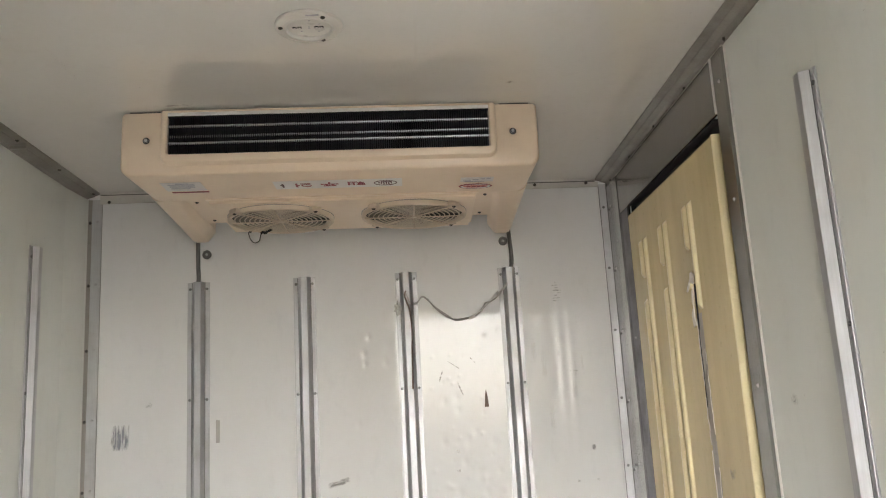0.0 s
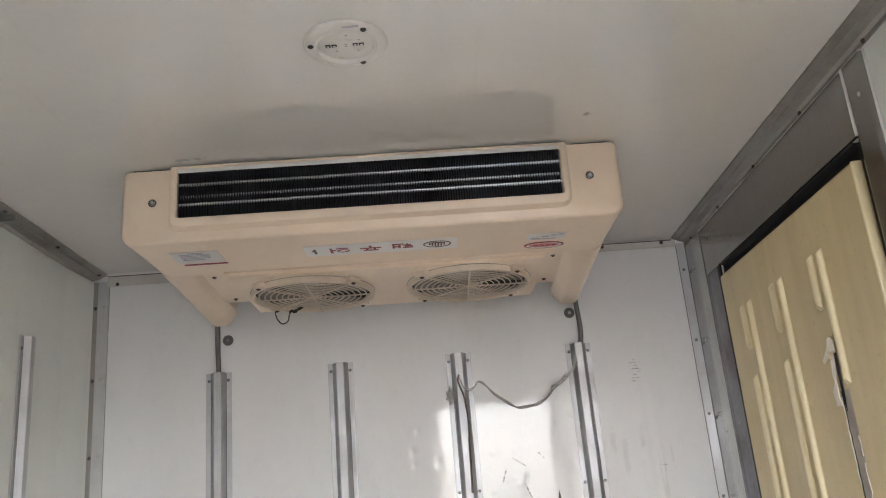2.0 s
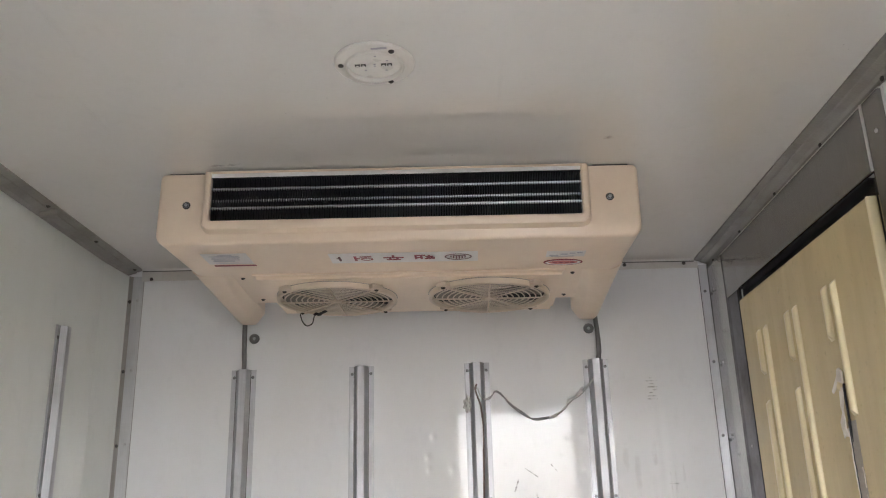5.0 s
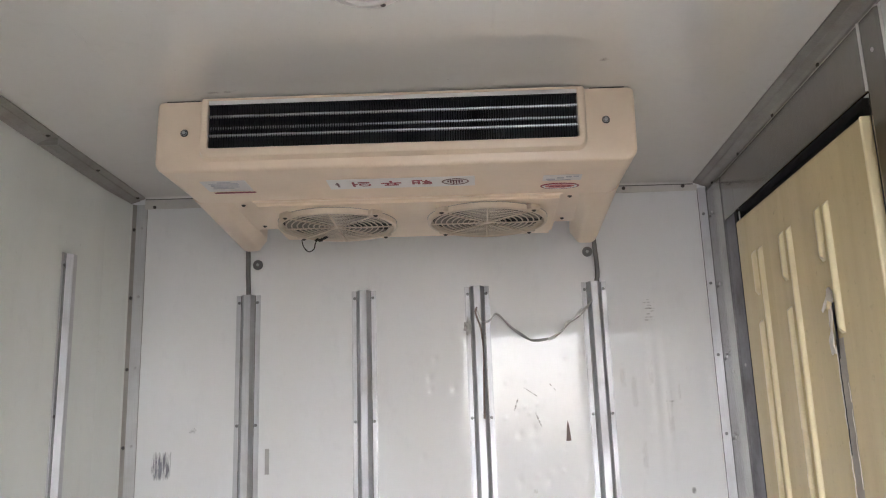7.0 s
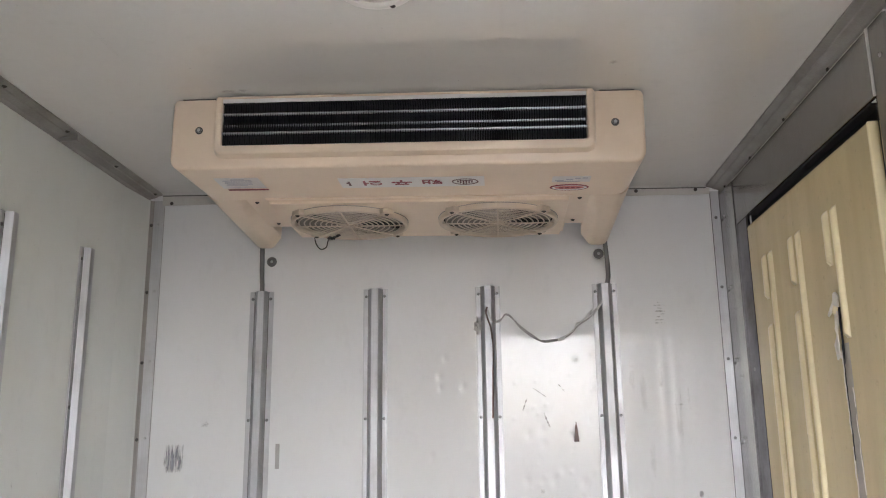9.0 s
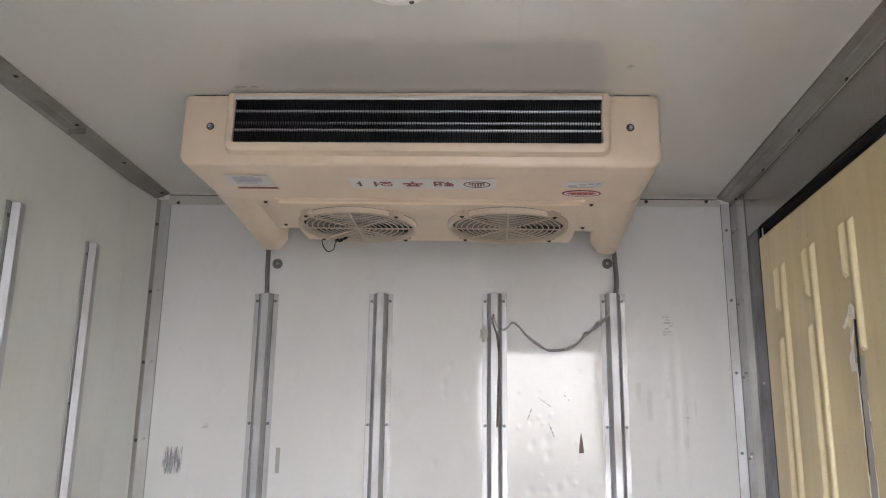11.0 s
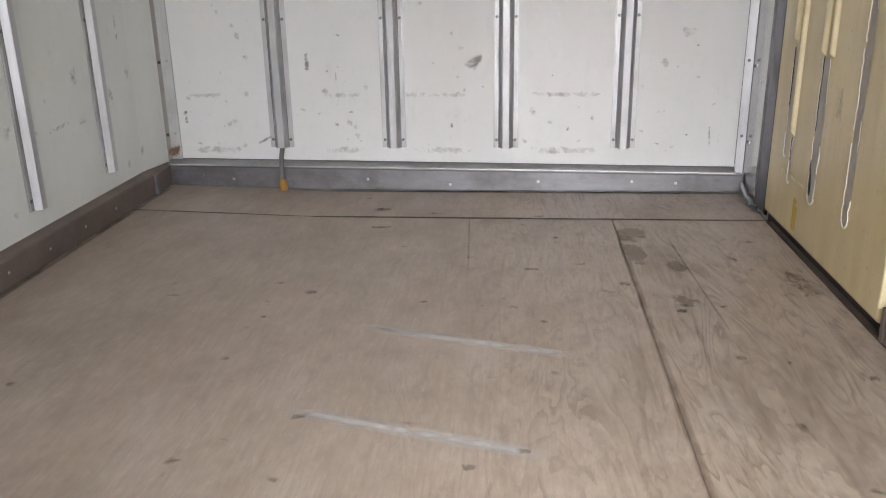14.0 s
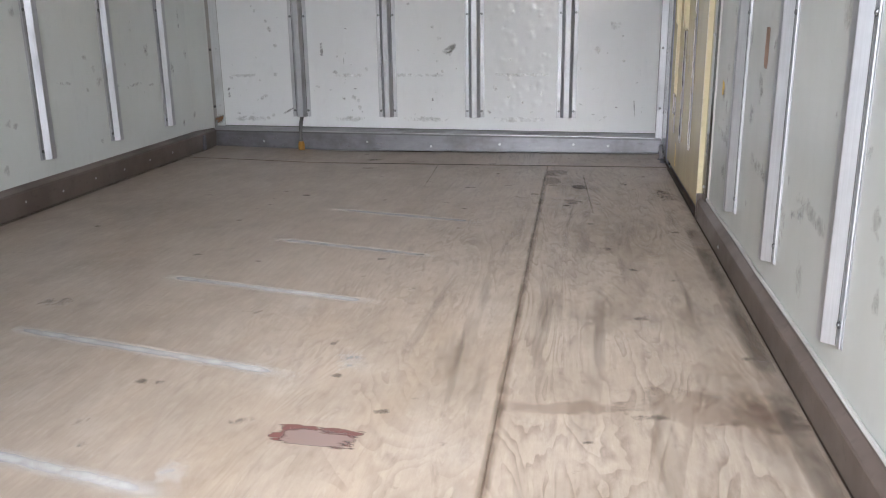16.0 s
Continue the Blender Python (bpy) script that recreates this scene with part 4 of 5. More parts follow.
for s in (-1, 1):
    screw(front, (s * 0.456, -0.7298, 1.4825), "-y", screw_mesh("bolt_washer", 0.0088, DARKMETAL), "washer")
    screw(front, (s * 0.456, -0.7330, 1.4825), "-y", screw_mesh("cover_bolt", 0.0062, ZINC), "bolt")
    # side arm that runs back to the wall: flat below, slanted on the inside, narrowing to a rounded end
    rows = []
    for y, x_in, x_low, x_out, z0, rb in ((-0.4895, 0.416, 0.436, 0.5202, 1.3924, 0.030), (-0.40, 0.423, 0.447, 0.520, 1.3875, 0.029), (-0.30, 0.428, 0.456, 0.520, 1.3825, 0.027), (-0.20, 0.433, 0.462, 0.520, 1.3775, 0.025), (-0.12, 0.437, 0.465, 0.520, 1.3733, 0.023),
                                          (-0.07, 0.441, 0.467, 0.520, 1.3708, 0.022), (-0.052, 0.4435, 0.469, 0.5193, 1.3710, 0.021), (-0.042, 0.448, 0.472, 0.5175, 1.3738, 0.019), (-0.036, 0.454, 0.477, 0.5135, 1.380, 0.016), (-0.033, 0.462, 0.482, 0.508, 1.388, 0.012)):
        rows.append([(s * u, v, w) for u, v, w in arm_loop(x_in, x_low, x_out, z0, rb, y)])
    part("side_cover", loft(rows, True, True), BEIGE, unit, smooth=True)
    # Black strip paints the shadow line between cover and ceiling.
    part("gap_shade", box((min(s * 0.500, s * 0.425), -0.7255, UT - 0.0002), (max(s * 0.500, s * 0.425), -0.716, TOP - 0.0002)), DARK, unit, "black strip painting the shade under the ceiling")
    # recessed flange with two screws between arm and fan plate
    fl = part("flange", prism([(s * 0.340, -0.49), (s * 0.425, -0.49), (s * 0.455, -0.195), (s * 0.340, -0.195)], 1.4, UT, "z"), BEIGE, unit)
    screw(fl, (s * 0.404, -0.442, 1.4), "-z", SCREWDARK)
    screw(fl, (s * 0.404, -0.232, 1.4), "-z", SCREWDARK)

plate_bm = box((-0.366, -0.502, 1.380), (0.382, -0.138, UT), 0.0)
es = [e for e in plate_bm.edges if all(v.co.z < 1.39 for v in e.verts)]
bmesh.ops.bevel(plate_bm, geom=es, offset=0.009, segments=3, affect="EDGES")
es = [e for e in plate_bm.edges if all(v.co.y > -0.145 for v in e.verts) and abs(e.verts[0].co.x - e.verts[1].co.x) < 1e-4 and abs(e.verts[0].co.z - e.verts[1].co.z) > 0.05]
bmesh.ops.bevel(plate_bm, geom=es, offset=0.012, segments=3, affect="EDGES")
part("fan_plate", plate_bm, BEIGE, unit)


def fan(cx, cy):
    g = part("fan_guard", lathe([(0.1455, 0.004), (0.1470, -0.0110), (0.1455, -0.0150), (0.1420, -0.0165), (0.1385, -0.0155), (0.1365, -0.0110), (0.1350, 0.004)], 56), GUARD, unit, smooth=True)
    g.location = (cx, cy, 1.3795)
    g.scale = (1.05, 1.05, 0.9)
    # Shadow between guard and plate, put in as a brown-grey ring.
    part("guard_shadow_gap", lathe([(0.1462, 0.003), (0.1474, 0.003), (0.1474, -0.0006), (0.1462, -0.0010)], 48), GROOVE, g, "ring darkened as the shadow gap round the guard")
    # Flat black disc paints the shade behind the guard.
    part("mouth_shade", lathe([(0.1365, 0.0), (0.1365, -0.0012), (0.001, -0.0012)], 48), DARK, g, "black disc painting the shade in the fan opening")
    for r in (0.127, 0.1135, 0.100, 0.0865, 0.073, 0.0595, 0.046, 0.0325, 0.021):
        part("guard_ring", sweep(circle((0, 0, -0.0125), r, 44), 0.0018, 5, closed=True), RING, g)
    part("guard_hub", lathe([(0.011, -0.010), (0.012, -0.014), (0.009, -0.0155), (0.002, -0.016)], 24), GUARD, g)
    for k in range(8):
        a = radians(45 * k)
        d = Vector((math.cos(a), math.sin(a), 0))
        part("guard_spoke", sweep([d * 0.010 + Vector((0, 0, -0.0142)), d * 0.08 + Vector((0, 0, -0.0150)), d * 0.139 + Vector((0, 0, -0.0140))], 0.0021, 6), GUARD, g)
    for k in range(4):
        a = radians(45 + 90 * k)
        tab = part("guard_tab", box((0.140, -0.017, -0.0150), (0.160, 0.017, 0.001), 0.004), GUARD, g)
        tab.rotation_euler = (0, 0, a)
        sc = screw(g, (0.1525 * math.cos(a), 0.1525 * math.sin(a), -0.0150), "-z", SCREWDARK)
    for k in range(5):
        a0 = radians(72 * k + 10)
        bm = bmesh.new()
        rows = []
        for i in range(6):
            r = 0.012 + 0.119 * i / 5
            row = []
            for j in range(5):
                a = a0 + radians(52) * (j / 4) * (0.85 + 0.22 * i / 5) + 0.25 * i / 5
                row.append(bm.verts.new((r * math.cos(a), r * math.sin(a), -0.0085 + 0.0068 * j / 4)))
            rows.append(row)
        for p, q in zip(rows, rows[1:]):
            for j in range(4):
                bm.faces.new((p[j], p[j + 1], q[j + 1], q[j]))
        bmesh.ops.recalc_face_normals(bm, faces=bm.faces)
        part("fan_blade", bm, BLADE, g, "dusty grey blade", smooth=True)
    return g


fan(-0.188, -0.320)
fan(0.202, -0.330)

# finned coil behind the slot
# Black backing sheet: the shade deep in the slot is painted with it.
part("slot_back_shade", box((-0.412, -0.672, 1.430), (0.40, -0.664, 1.556)), DARK, unit, "black backing that paints the shade inside the slot")
bm = bmesh.new()
for k in range(146):
    x = -0.3970 + 0.7890 * k / 145
    box((x - 0.0007, -0.7440, 1.439), (x + 0.0007, -0.676, 1.5378), bm=bm)
tagged(part("fin_pack", bm, FIN, unit, "black fins of the cooling coil"), kind="stuff")
for y, z, r in ((-0.7405, 1.5140, 0.0038), (-0.7350, 1.4890, 0.0036), (-0.7405, 1.4700, 0.0038)):
    part("coil_tube", sweep([(-0.3995, y, z), (0, y, z), (0.3945, y, z)], r, 8), COPPER, unit, "bare metal coil tube")
# This black sheet paints the shade under the slot's top.
part("slot_shade", box((-0.4000, -0.7458, 1.5380), (0.3950, -0.668, 1.5395)), DARK, unit, "black sheet painting the shade under the slot's roof")
part("slot_lip", box((-0.4000, -0.748, 1.5397), (0.3950, -0.7425, 1.5485), 0.001), LAMPWHITE, unit, "white upper lip of the slot")


def sheet(name, x0, x1, y0, y1, z, mat, parent, label="", up=0.0006):
    bm = box((x0, y0, z - up), (x1, y1, z + 0.0004))
    return part(name, bm, mat, parent, label)


# stickers on the belly; the writing on them is drawn as plain strokes
BELLY = 1.3926
st = sheet("sticker", -0.159, 0.173, -0.652, -0.582, BELLY - 0.0012, PAPER, unit, "white strip sticker with dark red print")


def strokes(parent, cx, cy, rows, unit_size, mat):
    for x0, y0, w, h in rows:
        sheet("print_bar", cx + x0 * unit_size, cx + (x0 + w) * unit_size, cy + y0 * unit_size, cy + (y0 + h) * unit_size, BELLY - 0.0024, mat, parent)


U = 0.004
strokes(st, -0.137, -0.617, [(-0.6, -3.6, 1.2, 1.4), (-0.6, -1.2, 1.3, 5), (-1.6, -1.2, 1.2, 1)], U, INKDARK)
strokes(st, -0.085, -0.617, [(-4.8, -4.0, 1.4, 8), (-3.4, -0.6, 1.6, 1), (-1.4, -3.6, 6.6, 1.2)], U, INKRED)
strokes(st, -0.016, -0.617, [(-0.7, -4.6, 1.4, 3), (-5.8, -1.4, 11.6, 1.3), (-2.6, 0.2, 1.3, 1.6), (1.5, 0.2, 1.3, 1.6), (-4.0, 2.2, 8, 1.3)], U, INKRED)
strokes(st, 0.054, -0.617, [(-5.6, -4.6, 6, 1.1), (-5.6, -2.4, 1.3, 5), (-2.4, -2.4, 1.3, 5), (-5.6, -0.4, 4.4, 1.1), (0.2, -2.6, 4.6, 1.1), (1.0, -0.6, 4.6, 1.1), (0.0, 1.6, 5.6, 1.1), (2.0, -4.2, 1.2, 6)], U, INKRED)
for cx, cy, rx, ry, mat in ((0.129, -0.617, 0.029, 0.0205, INKDARK), (-0.0765, -0.611, 0.0125, 0.0080, INKRED)):
    bm = sweep([(cx + rx * math.cos(radians(a)), cy + ry * math.sin(radians(a)), BELLY - 0.0020) for a in range(0, 360, 12)], 0.0019, 5, closed=True, flat=0.3)
    part("print_ring", bm, mat, st)
strokes(st, 0.129, -0.617, [(-4.4, -2.2, 0.9, 2.6), (-3.0, -3.2, 0.9, 5.4), (-1.4, -1.2, 0.9, 4.8), (0.2, -1.4, 0.9, 4.8), (1.8, -2.2, 0.9, 5.0), (3.4, -2.6, 0.9, 4.0), (-3.0, -3.2, 6.6, 0.9)], U, INKDARK)
lb = sheet("label", -0.440, -0.338, -0.668, -0.592, BELLY - 0.0012, LABEL, unit, "worn white data label with a red line")
strokes(lb, -0.389, -0.630, [(-4, -9, 9, 1.1), (-10, -6.5, 19, 0.7), (-9, -4, 18, 0.6), (-10, -1.5, 18, 0.6), (-9, 1, 17, 0.6), (-10, 3.5, 14, 0.6)], 0.0035, INKGREY)
sheet("print_bar", -0.432, -0.336, -0.583, -0.575, BELLY - 0.0016, INKRED, lb)
lr = sheet("label", 0.326, 0.412, -0.640, -0.600, BELLY - 0.0012, LABEL, unit, "small white label with grey print")
strokes(lr, 0.369, -0.620, [(-9, 1.0, 5, 1.2), (-3, -1.0, 4, 1.4), (2, -2.6, 3, 1.2), (6, -3.2, 3, 1.2), (-8, 3.0, 13, 1)], 0.004, INKGREY)
bm = bmesh.new()
vs = [bm.verts.new((0.369 + 0.034 * math.cos(radians(a)), -0.556 + 0.014 * math.sin(radians(a)), BELLY - 0.0014)) for a in range(0, 360, 10)]
bm.faces.new(vs)
oval = part("oval_badge", bm, material("badge_red", (0.58, 0.17, 0.15), 0.4), unit, "faded red oval badge with a pale rim")
for rx, ry, mat in ((0.0385, 0.0175, PAPER), (0.0425, 0.0205, INKRED)):
    part("badge_ring", sweep([(0.369 + rx * math.cos(radians(a)), -0.556 + ry * math.sin(radians(a)), BELLY - 0.0010) for a in range(0, 360, 10)], 0.0026, 5, closed=True, flat=0.3), mat, oval)
strokes(oval, 0.369, -0.556, [(-6, -1, 2.6, 1.6), (-2.5, -1, 2.6, 1.6), (1, -1, 2.2, 1.6), (4.2, -1, 2.2, 1.6)], 0.004, INKRED)
# Thin dark mark: painted shade where the cover meets the ceiling.
mark(unit, "grime_line", (-0.30, -0.7305, 1.5535), "-y", 0.30, 0.004, 0, SCUFF)

# wire loop hooked in one fan guard
bm = sweep(smooth_line([(-0.3, -0.226, 1.358), (-0.297, -0.216, 1.341), (-0.285, -0.211, 1.328), (-0.27, -0.211, 1.334), (-0.264, -0.216, 1.352), (-0.252, -0.226, 1.357), (-0.238, -0.236, 1.355), (-0.225, -0.241, 1.3595)], 5), 0.0016, 6)
tagged(link_mesh("wire_loop", bm, RUBBER), "dark twisted wire loop hooked in the fan guard", "wire")
bm = sweep(smooth_line([(-0.262, -0.23, 1.353), (-0.256, -0.226, 1.358), (-0.25, -0.229, 1.352), (-0.243, -0.232, 1.359)], 4), 0.0030, 6)
sweep(smooth_line([(-0.246, -0.226, 1.352), (-0.238, -0.232, 1.36), (-0.229, -0.236, 1.361)], 4), 0.0026, 6, bm=bm)
tagged(link_mesh("wire_twist", bm, RUBBER), "dark knot of wire on the fan guard", "wire")

# ---- drain hoses, grommets ----
bm = sweep(smooth_line([(-0.498, -0.045, 1.385), (-0.499, -0.040, 1.35), (-0.501, -0.030, 1.30), (-0.504, -0.012, 1.262), (-0.506, -0.0095, 1.235), (-0.506, -0.0085, 1.20)], 5), 0.0070, 10)
hose = tagged(link_mesh("drain_hose", bm, HOSE, smooth=True), "grey drain hose running into the wall rail", "hose")
bm = sweep(smooth_line([(0.514, -0.045, 1.385), (0.517, -0.036, 1.35), (0.522, -0.022, 1.30), (0.522, -0.012, 1.262), (0.514, -0.0095, 1.235), (0.511, -0.0085, 1.20)], 5), 0.0070, 10)
tagged(link_mesh("drain_hose", bm, HOSE, smooth=True), "grey drain hose bending into the wall rail", "hose")
bm = sweep(smooth_line([(-0.506, -0.0085, 0.16), (-0.506, -0.010, 0.126), (-0.505, -0.030, 0.098), (-0.504, -0.041, 0.06), (-0.503, -0.041, 0.014)], 5), 0.0072, 10)
drain = tagged(link_mesh("drain_pipe", bm, HOSE, smooth=True), "grey drain pipe with a rusty end, below the rail", "pipe")
e = part("pipe_end", lathe([(0.009, 0.001), (0.0125, 0.001), (0.0125, 0.022), (0.0105, 0.030), (0.009, 0.034)], 14), RUST, drain, "rusty orange pipe end")
e.location = (-0.503, -0.041, 0.003)


def grommet(x, z):
    e = thing("wall_plug", "grey round plug in the front wall", "plug", "wall plugs", (x, 0, z))
    d = part("disc", lathe([(0.015, 0.0), (0.015, 0.003), (0.012, 0.006), (0.006, 0.0065), (0.005, 0.004)], 24), HOSE, e)
    d.rotation_euler = (radians(90), 0, 0)
    screw(e, (0, -0.005, 0), "-y")
    return e


grommet(-0.480, 1.342)
grommet(0.500, 1.341)

# ---- ceiling lamp ----
lamp = thing("ceiling_lamp", "round white ceiling lamp, switched off", "ceiling lamp", at=(0.008, -1.176, roof(0.008)))
lamp.scale = (0.91, 0.91, 0.91)
part("rim", lathe([(0.073, 0.0), (0.074, -0.003), (0.0715, -0.0065), (0.064, -0.0085), (0.0555, -0.0092), (0.0540, -0.0120), (0.0525, -0.0132), (0.0505, -0.0132), (0.0490, -0.0115), (0.0482, -0.006), (0.0482, -0.001)], 48), LAMPWHITE, lamp, smooth=True)
part("board", lathe([(0.0480, -0.003), (0.0480, -0.005), (0.001, -0.005)], 40), LAMPWHITE, lamp, "white circuit board")
for x in (-0.026, 0.022):
    for dx in (-0.0055, 0.0055):
        part("led", box((x + dx - 0.0045, -0.0035, -0.0065), (x + dx + 0.0045, 0.0035, -0.0045), 0.0005), CHIP, lamp, "dark led chip")
        part("led_dot", box((x + dx - 0.0022, -0.0016, -0.0069), (x + dx + 0.0022, 0.0016, -0.0064)), PAPER, lamp, "pale led dot")
for x, y in ((0.0, 0.004), (0.0, -0.002), (-0.018, 0.018), (0.02, 0.02), (0.004, -0.03), (0.024, -0.014)):
    part("contact", box((x - 0.002, y - 0.001, -0.0060), (x + 0.002, y + 0.001, -0.0049)), INKGREY, lamp)
part("print_bar", box((0.000, -0.0635, -0.0096), (0.028, -0.0595, -0.0080)), INKGREY, lamp)
for a in (188, 305, 66):
    screw(lamp, (0.0615 * math.cos(radians(a)), 0.0615 * math.sin(radians(a)), -0.0086), "-z", SCREWDARK)

# ---- cable hanging between two rails ----
wire_pts = [(0.170, -0.026, 1.176), (0.176, -0.027, 1.156), (0.186, -0.020, 1.142), (0.205, -0.010, 1.146), (0.219, -0.006, 1.166), (0.236, -0.005, 1.160), (0.262, -0.005, 1.126), (0.300, -0.005, 1.096), (0.325, -0.005, 1.087), (0.365, -0.005, 1.090), (0.398, -0.006, 1.098), (0.430, -0.008, 1.128), (0.462, -0.012, 1.156), (0.490, -0.018, 1.182), (0.498, -0.023, 1.19)]
bm = sweep(smooth_line(wire_pts, 5), 0.0029, 6, flat=0.55)
sweep(smooth_line([(p[0] + 0.002, p[1] - 0.001, p[2] + 0.005 * math.sin(1.7 * i)) for i, p in enumerate(wire_pts[2:])], 5), 0.0032, 6, bm=bm, flat=0.6)
tagged(link_mesh("loose_cable", bm, TAPE), "loose grey taped cable sagging between two rails", "cable")
bm = crumpled([(0.372, -0.009, 1.087), (0.388, -0.010, 1.092), (0.402, -0.011, 1.104), (0.416, -0.011, 1.114), (0.430, -0.013, 1.130), (0.446, -0.014, 1.142), (0.460, -0.017, 1.158), (0.472, -0.020, 1.168)], 0.026, 12, 0.0035, 0.0005)
tagged(link_mesh("cable_tape", bm, PAPER), "crinkled clear tape wound round the loose cable", "tape")
bm = sweep(smooth_line([(0.168, -0.026, 1.186), (0.164, -0.0265, 1.170), (0.170, -0.026, 1.148), (0.178, -0.020, 1.12), (0.1815, -0.016, 1.06), (0.180, -0.018, 0.99), (0.1785, -0.019, 0.92), (0.177, -0.02, 0.868)], 6), 0.0034, 6, flat=0.7)
tagged(link_mesh("cable_end", bm, BROWNTAPE), "frayed cable end hanging down along the rail", "cable")
bm = bmesh.new()
bmesh.ops.create_icosphere(bm, subdivisions=3, radius=0.014)
for v in bm.verts:
    k = 1 + 0.9 * noise.noise(v.co * 160)
    v.co = Vector((v.co.x * 0.8 * k + 0.142, v.co.y * 0.35 * k - 0.005, v.co.z * 1.5 * k + 1.132))
tagged(link_mesh("tape_lump", bm, GREYTAPE, smooth=False), "crumpled lump of grey tape on the rail flange", "tape")

# ---- floor sheets ----


def floor_z(x):
    """The sheets rise a little towards one side wall."""
    return 0.015 * min(1.0, max(0.0, (-0.35 - x) / 0.5))


def sheet_bm(x0, x1, y0, y1):
    bm = bmesh.new()
    xs = [x0, x0 + 0.0015] + [x0 + (x1 - x0) * k / 20 for k in range(1, 20)] + [x1 - 0.0015, x1]
    rows = []
    for y, dy in ((y0, -0.0015), (y0 + 0.0015, 0), (y1 - 0.0015, 0), (y1, -0.0015)):
        rows.append([bm.verts.new((x, y, floor_z(x) + (dy or (-0.0015 if x in (x0, x1) else 0)))) for x in xs])
    low = [[bm.verts.new((x, y, -0.0138)) for x in xs] for y in (y0, y1)]
    n = len(xs)
    for a, b in zip(rows, rows[1:]):
        for k in range(n - 1):
            bm.faces.new((a[k], a[k + 1], b[k + 1], b[k]))
    for k in range(n - 1):
        bm.faces.new((low[0][k], low[0][k + 1], rows[0][k + 1], rows[0][k]))
        bm.faces.new((rows[-1][k], rows[-1][k + 1], low[1][k + 1], low[1][k]))
        bm.faces.new((low[1][k], low[1][k + 1], low[0][k + 1], low[0][k]))
    bm.faces.new([low[0][0]] + [r[0] for r in rows] + [low[1][0]])
    bm.faces.new([low[1][-1]] + [r[-1] for r in rows[::-1]] + [low[0][-1]])
    bmesh.ops.recalc_face_normals(bm, faces=bm.faces)
    return bm


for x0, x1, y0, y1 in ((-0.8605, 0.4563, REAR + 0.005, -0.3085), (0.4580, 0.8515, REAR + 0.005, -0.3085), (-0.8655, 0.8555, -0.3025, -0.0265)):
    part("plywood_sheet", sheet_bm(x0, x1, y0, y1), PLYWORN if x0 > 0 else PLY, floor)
# Strip in the dark edge colour: painted shade under the door.
part("plywood_sheet", box((0.8565, -1.034, -0.0135), (0.886, -0.3085, -0.0008), 0.001, 1), PLYEDGE, floor)
seam = bmesh.new()
for k in range(30):
    a, b = -0.8655 + 1.721 * k / 30, -0.8655 + 1.721 * (k + 1) / 30
    w = 0.0032 + 0.0016 * math.sin(4.1 * k) * math.sin(1.3 * k)
    vs = [seam.verts.new((x, -0.3055 + q, floor_z(x) + 0.0006)) for x, q in ((a, -w), (b, -w), (b, w), (a, w))]
    seam.faces.new(vs)
part("dirt_in_joint", seam, PLYEDGE, floor, "dark dirt packed in the sheet joint")


def floor_line(x0, y0, x1, y1, w, mat=None, name="chalk_line"):
    mark(floor, name, ((x0 + x1) / 2, (y0 + y1) / 2, 0.0012 + floor_z((x0 + x1) / 2)), "+z", math.hypot(x1 - x0, y1 - y0), w, math.degrees(math.atan2(y1 - y0, x1 - x0)), mat or CHALK)


for ln in ((-0.11, -1.018, 0.33, -1.135), (-0.155, -1.338, 0.265, -1.448), (-0.28, -1.645, 0.215, -1.758), (-0.42, -1.948, 0.17, -2.087), (-0.46, -2.275, 0.14, -2.412)):
    floor_line(*ln, 0.054, CHALKFAINT if ln[1] > -1.4 else CHALK)
mark(floor, "bare_patch", (0.240, -2.256, 0.0014), "+z", 0.121, 0.053, -4, REDWOOD)
mark(floor, "bare_patch", (0.2465, -2.2595, 0.0018), "+z", 0.106, 0.044, -4, BAREWOOD)
mark(floor, "water_mark", (0.735, -2.115, 0.0012), "+z", 0.26, 0.13, 4, WET)
mark(floor, "water_mark", (0.54, -2.135, 0.0010), "+z", 0.22, 0.045, 3, WET)
mark(floor, "water_mark", (0.80, -2.14, 0.0014), "+z", 0.10, 0.10, 20, WET)
mark(floor, "damp_stain", (0.653, -2.153, 0.0016), "+z", 0.05, 0.018, 10, DARKSTAIN)
for x, y, w, h, a in ((0.484, -0.58, 0.05, 0.16, 6), (0.492, -0.44, 0.07, 0.12, 0), (0.566, -0.664, 0.05, 0.07, 0), (0.548, -0.865, 0.055, 0.07, 30), (0.10, -0.62, 0.03, 0.03, 0), (-0.16, -0.23, 0.05, 0.03, 20)):
    mark(floor, "brown_spill", (x, y, 0.0010), "+z", w, h, a, SPILL)
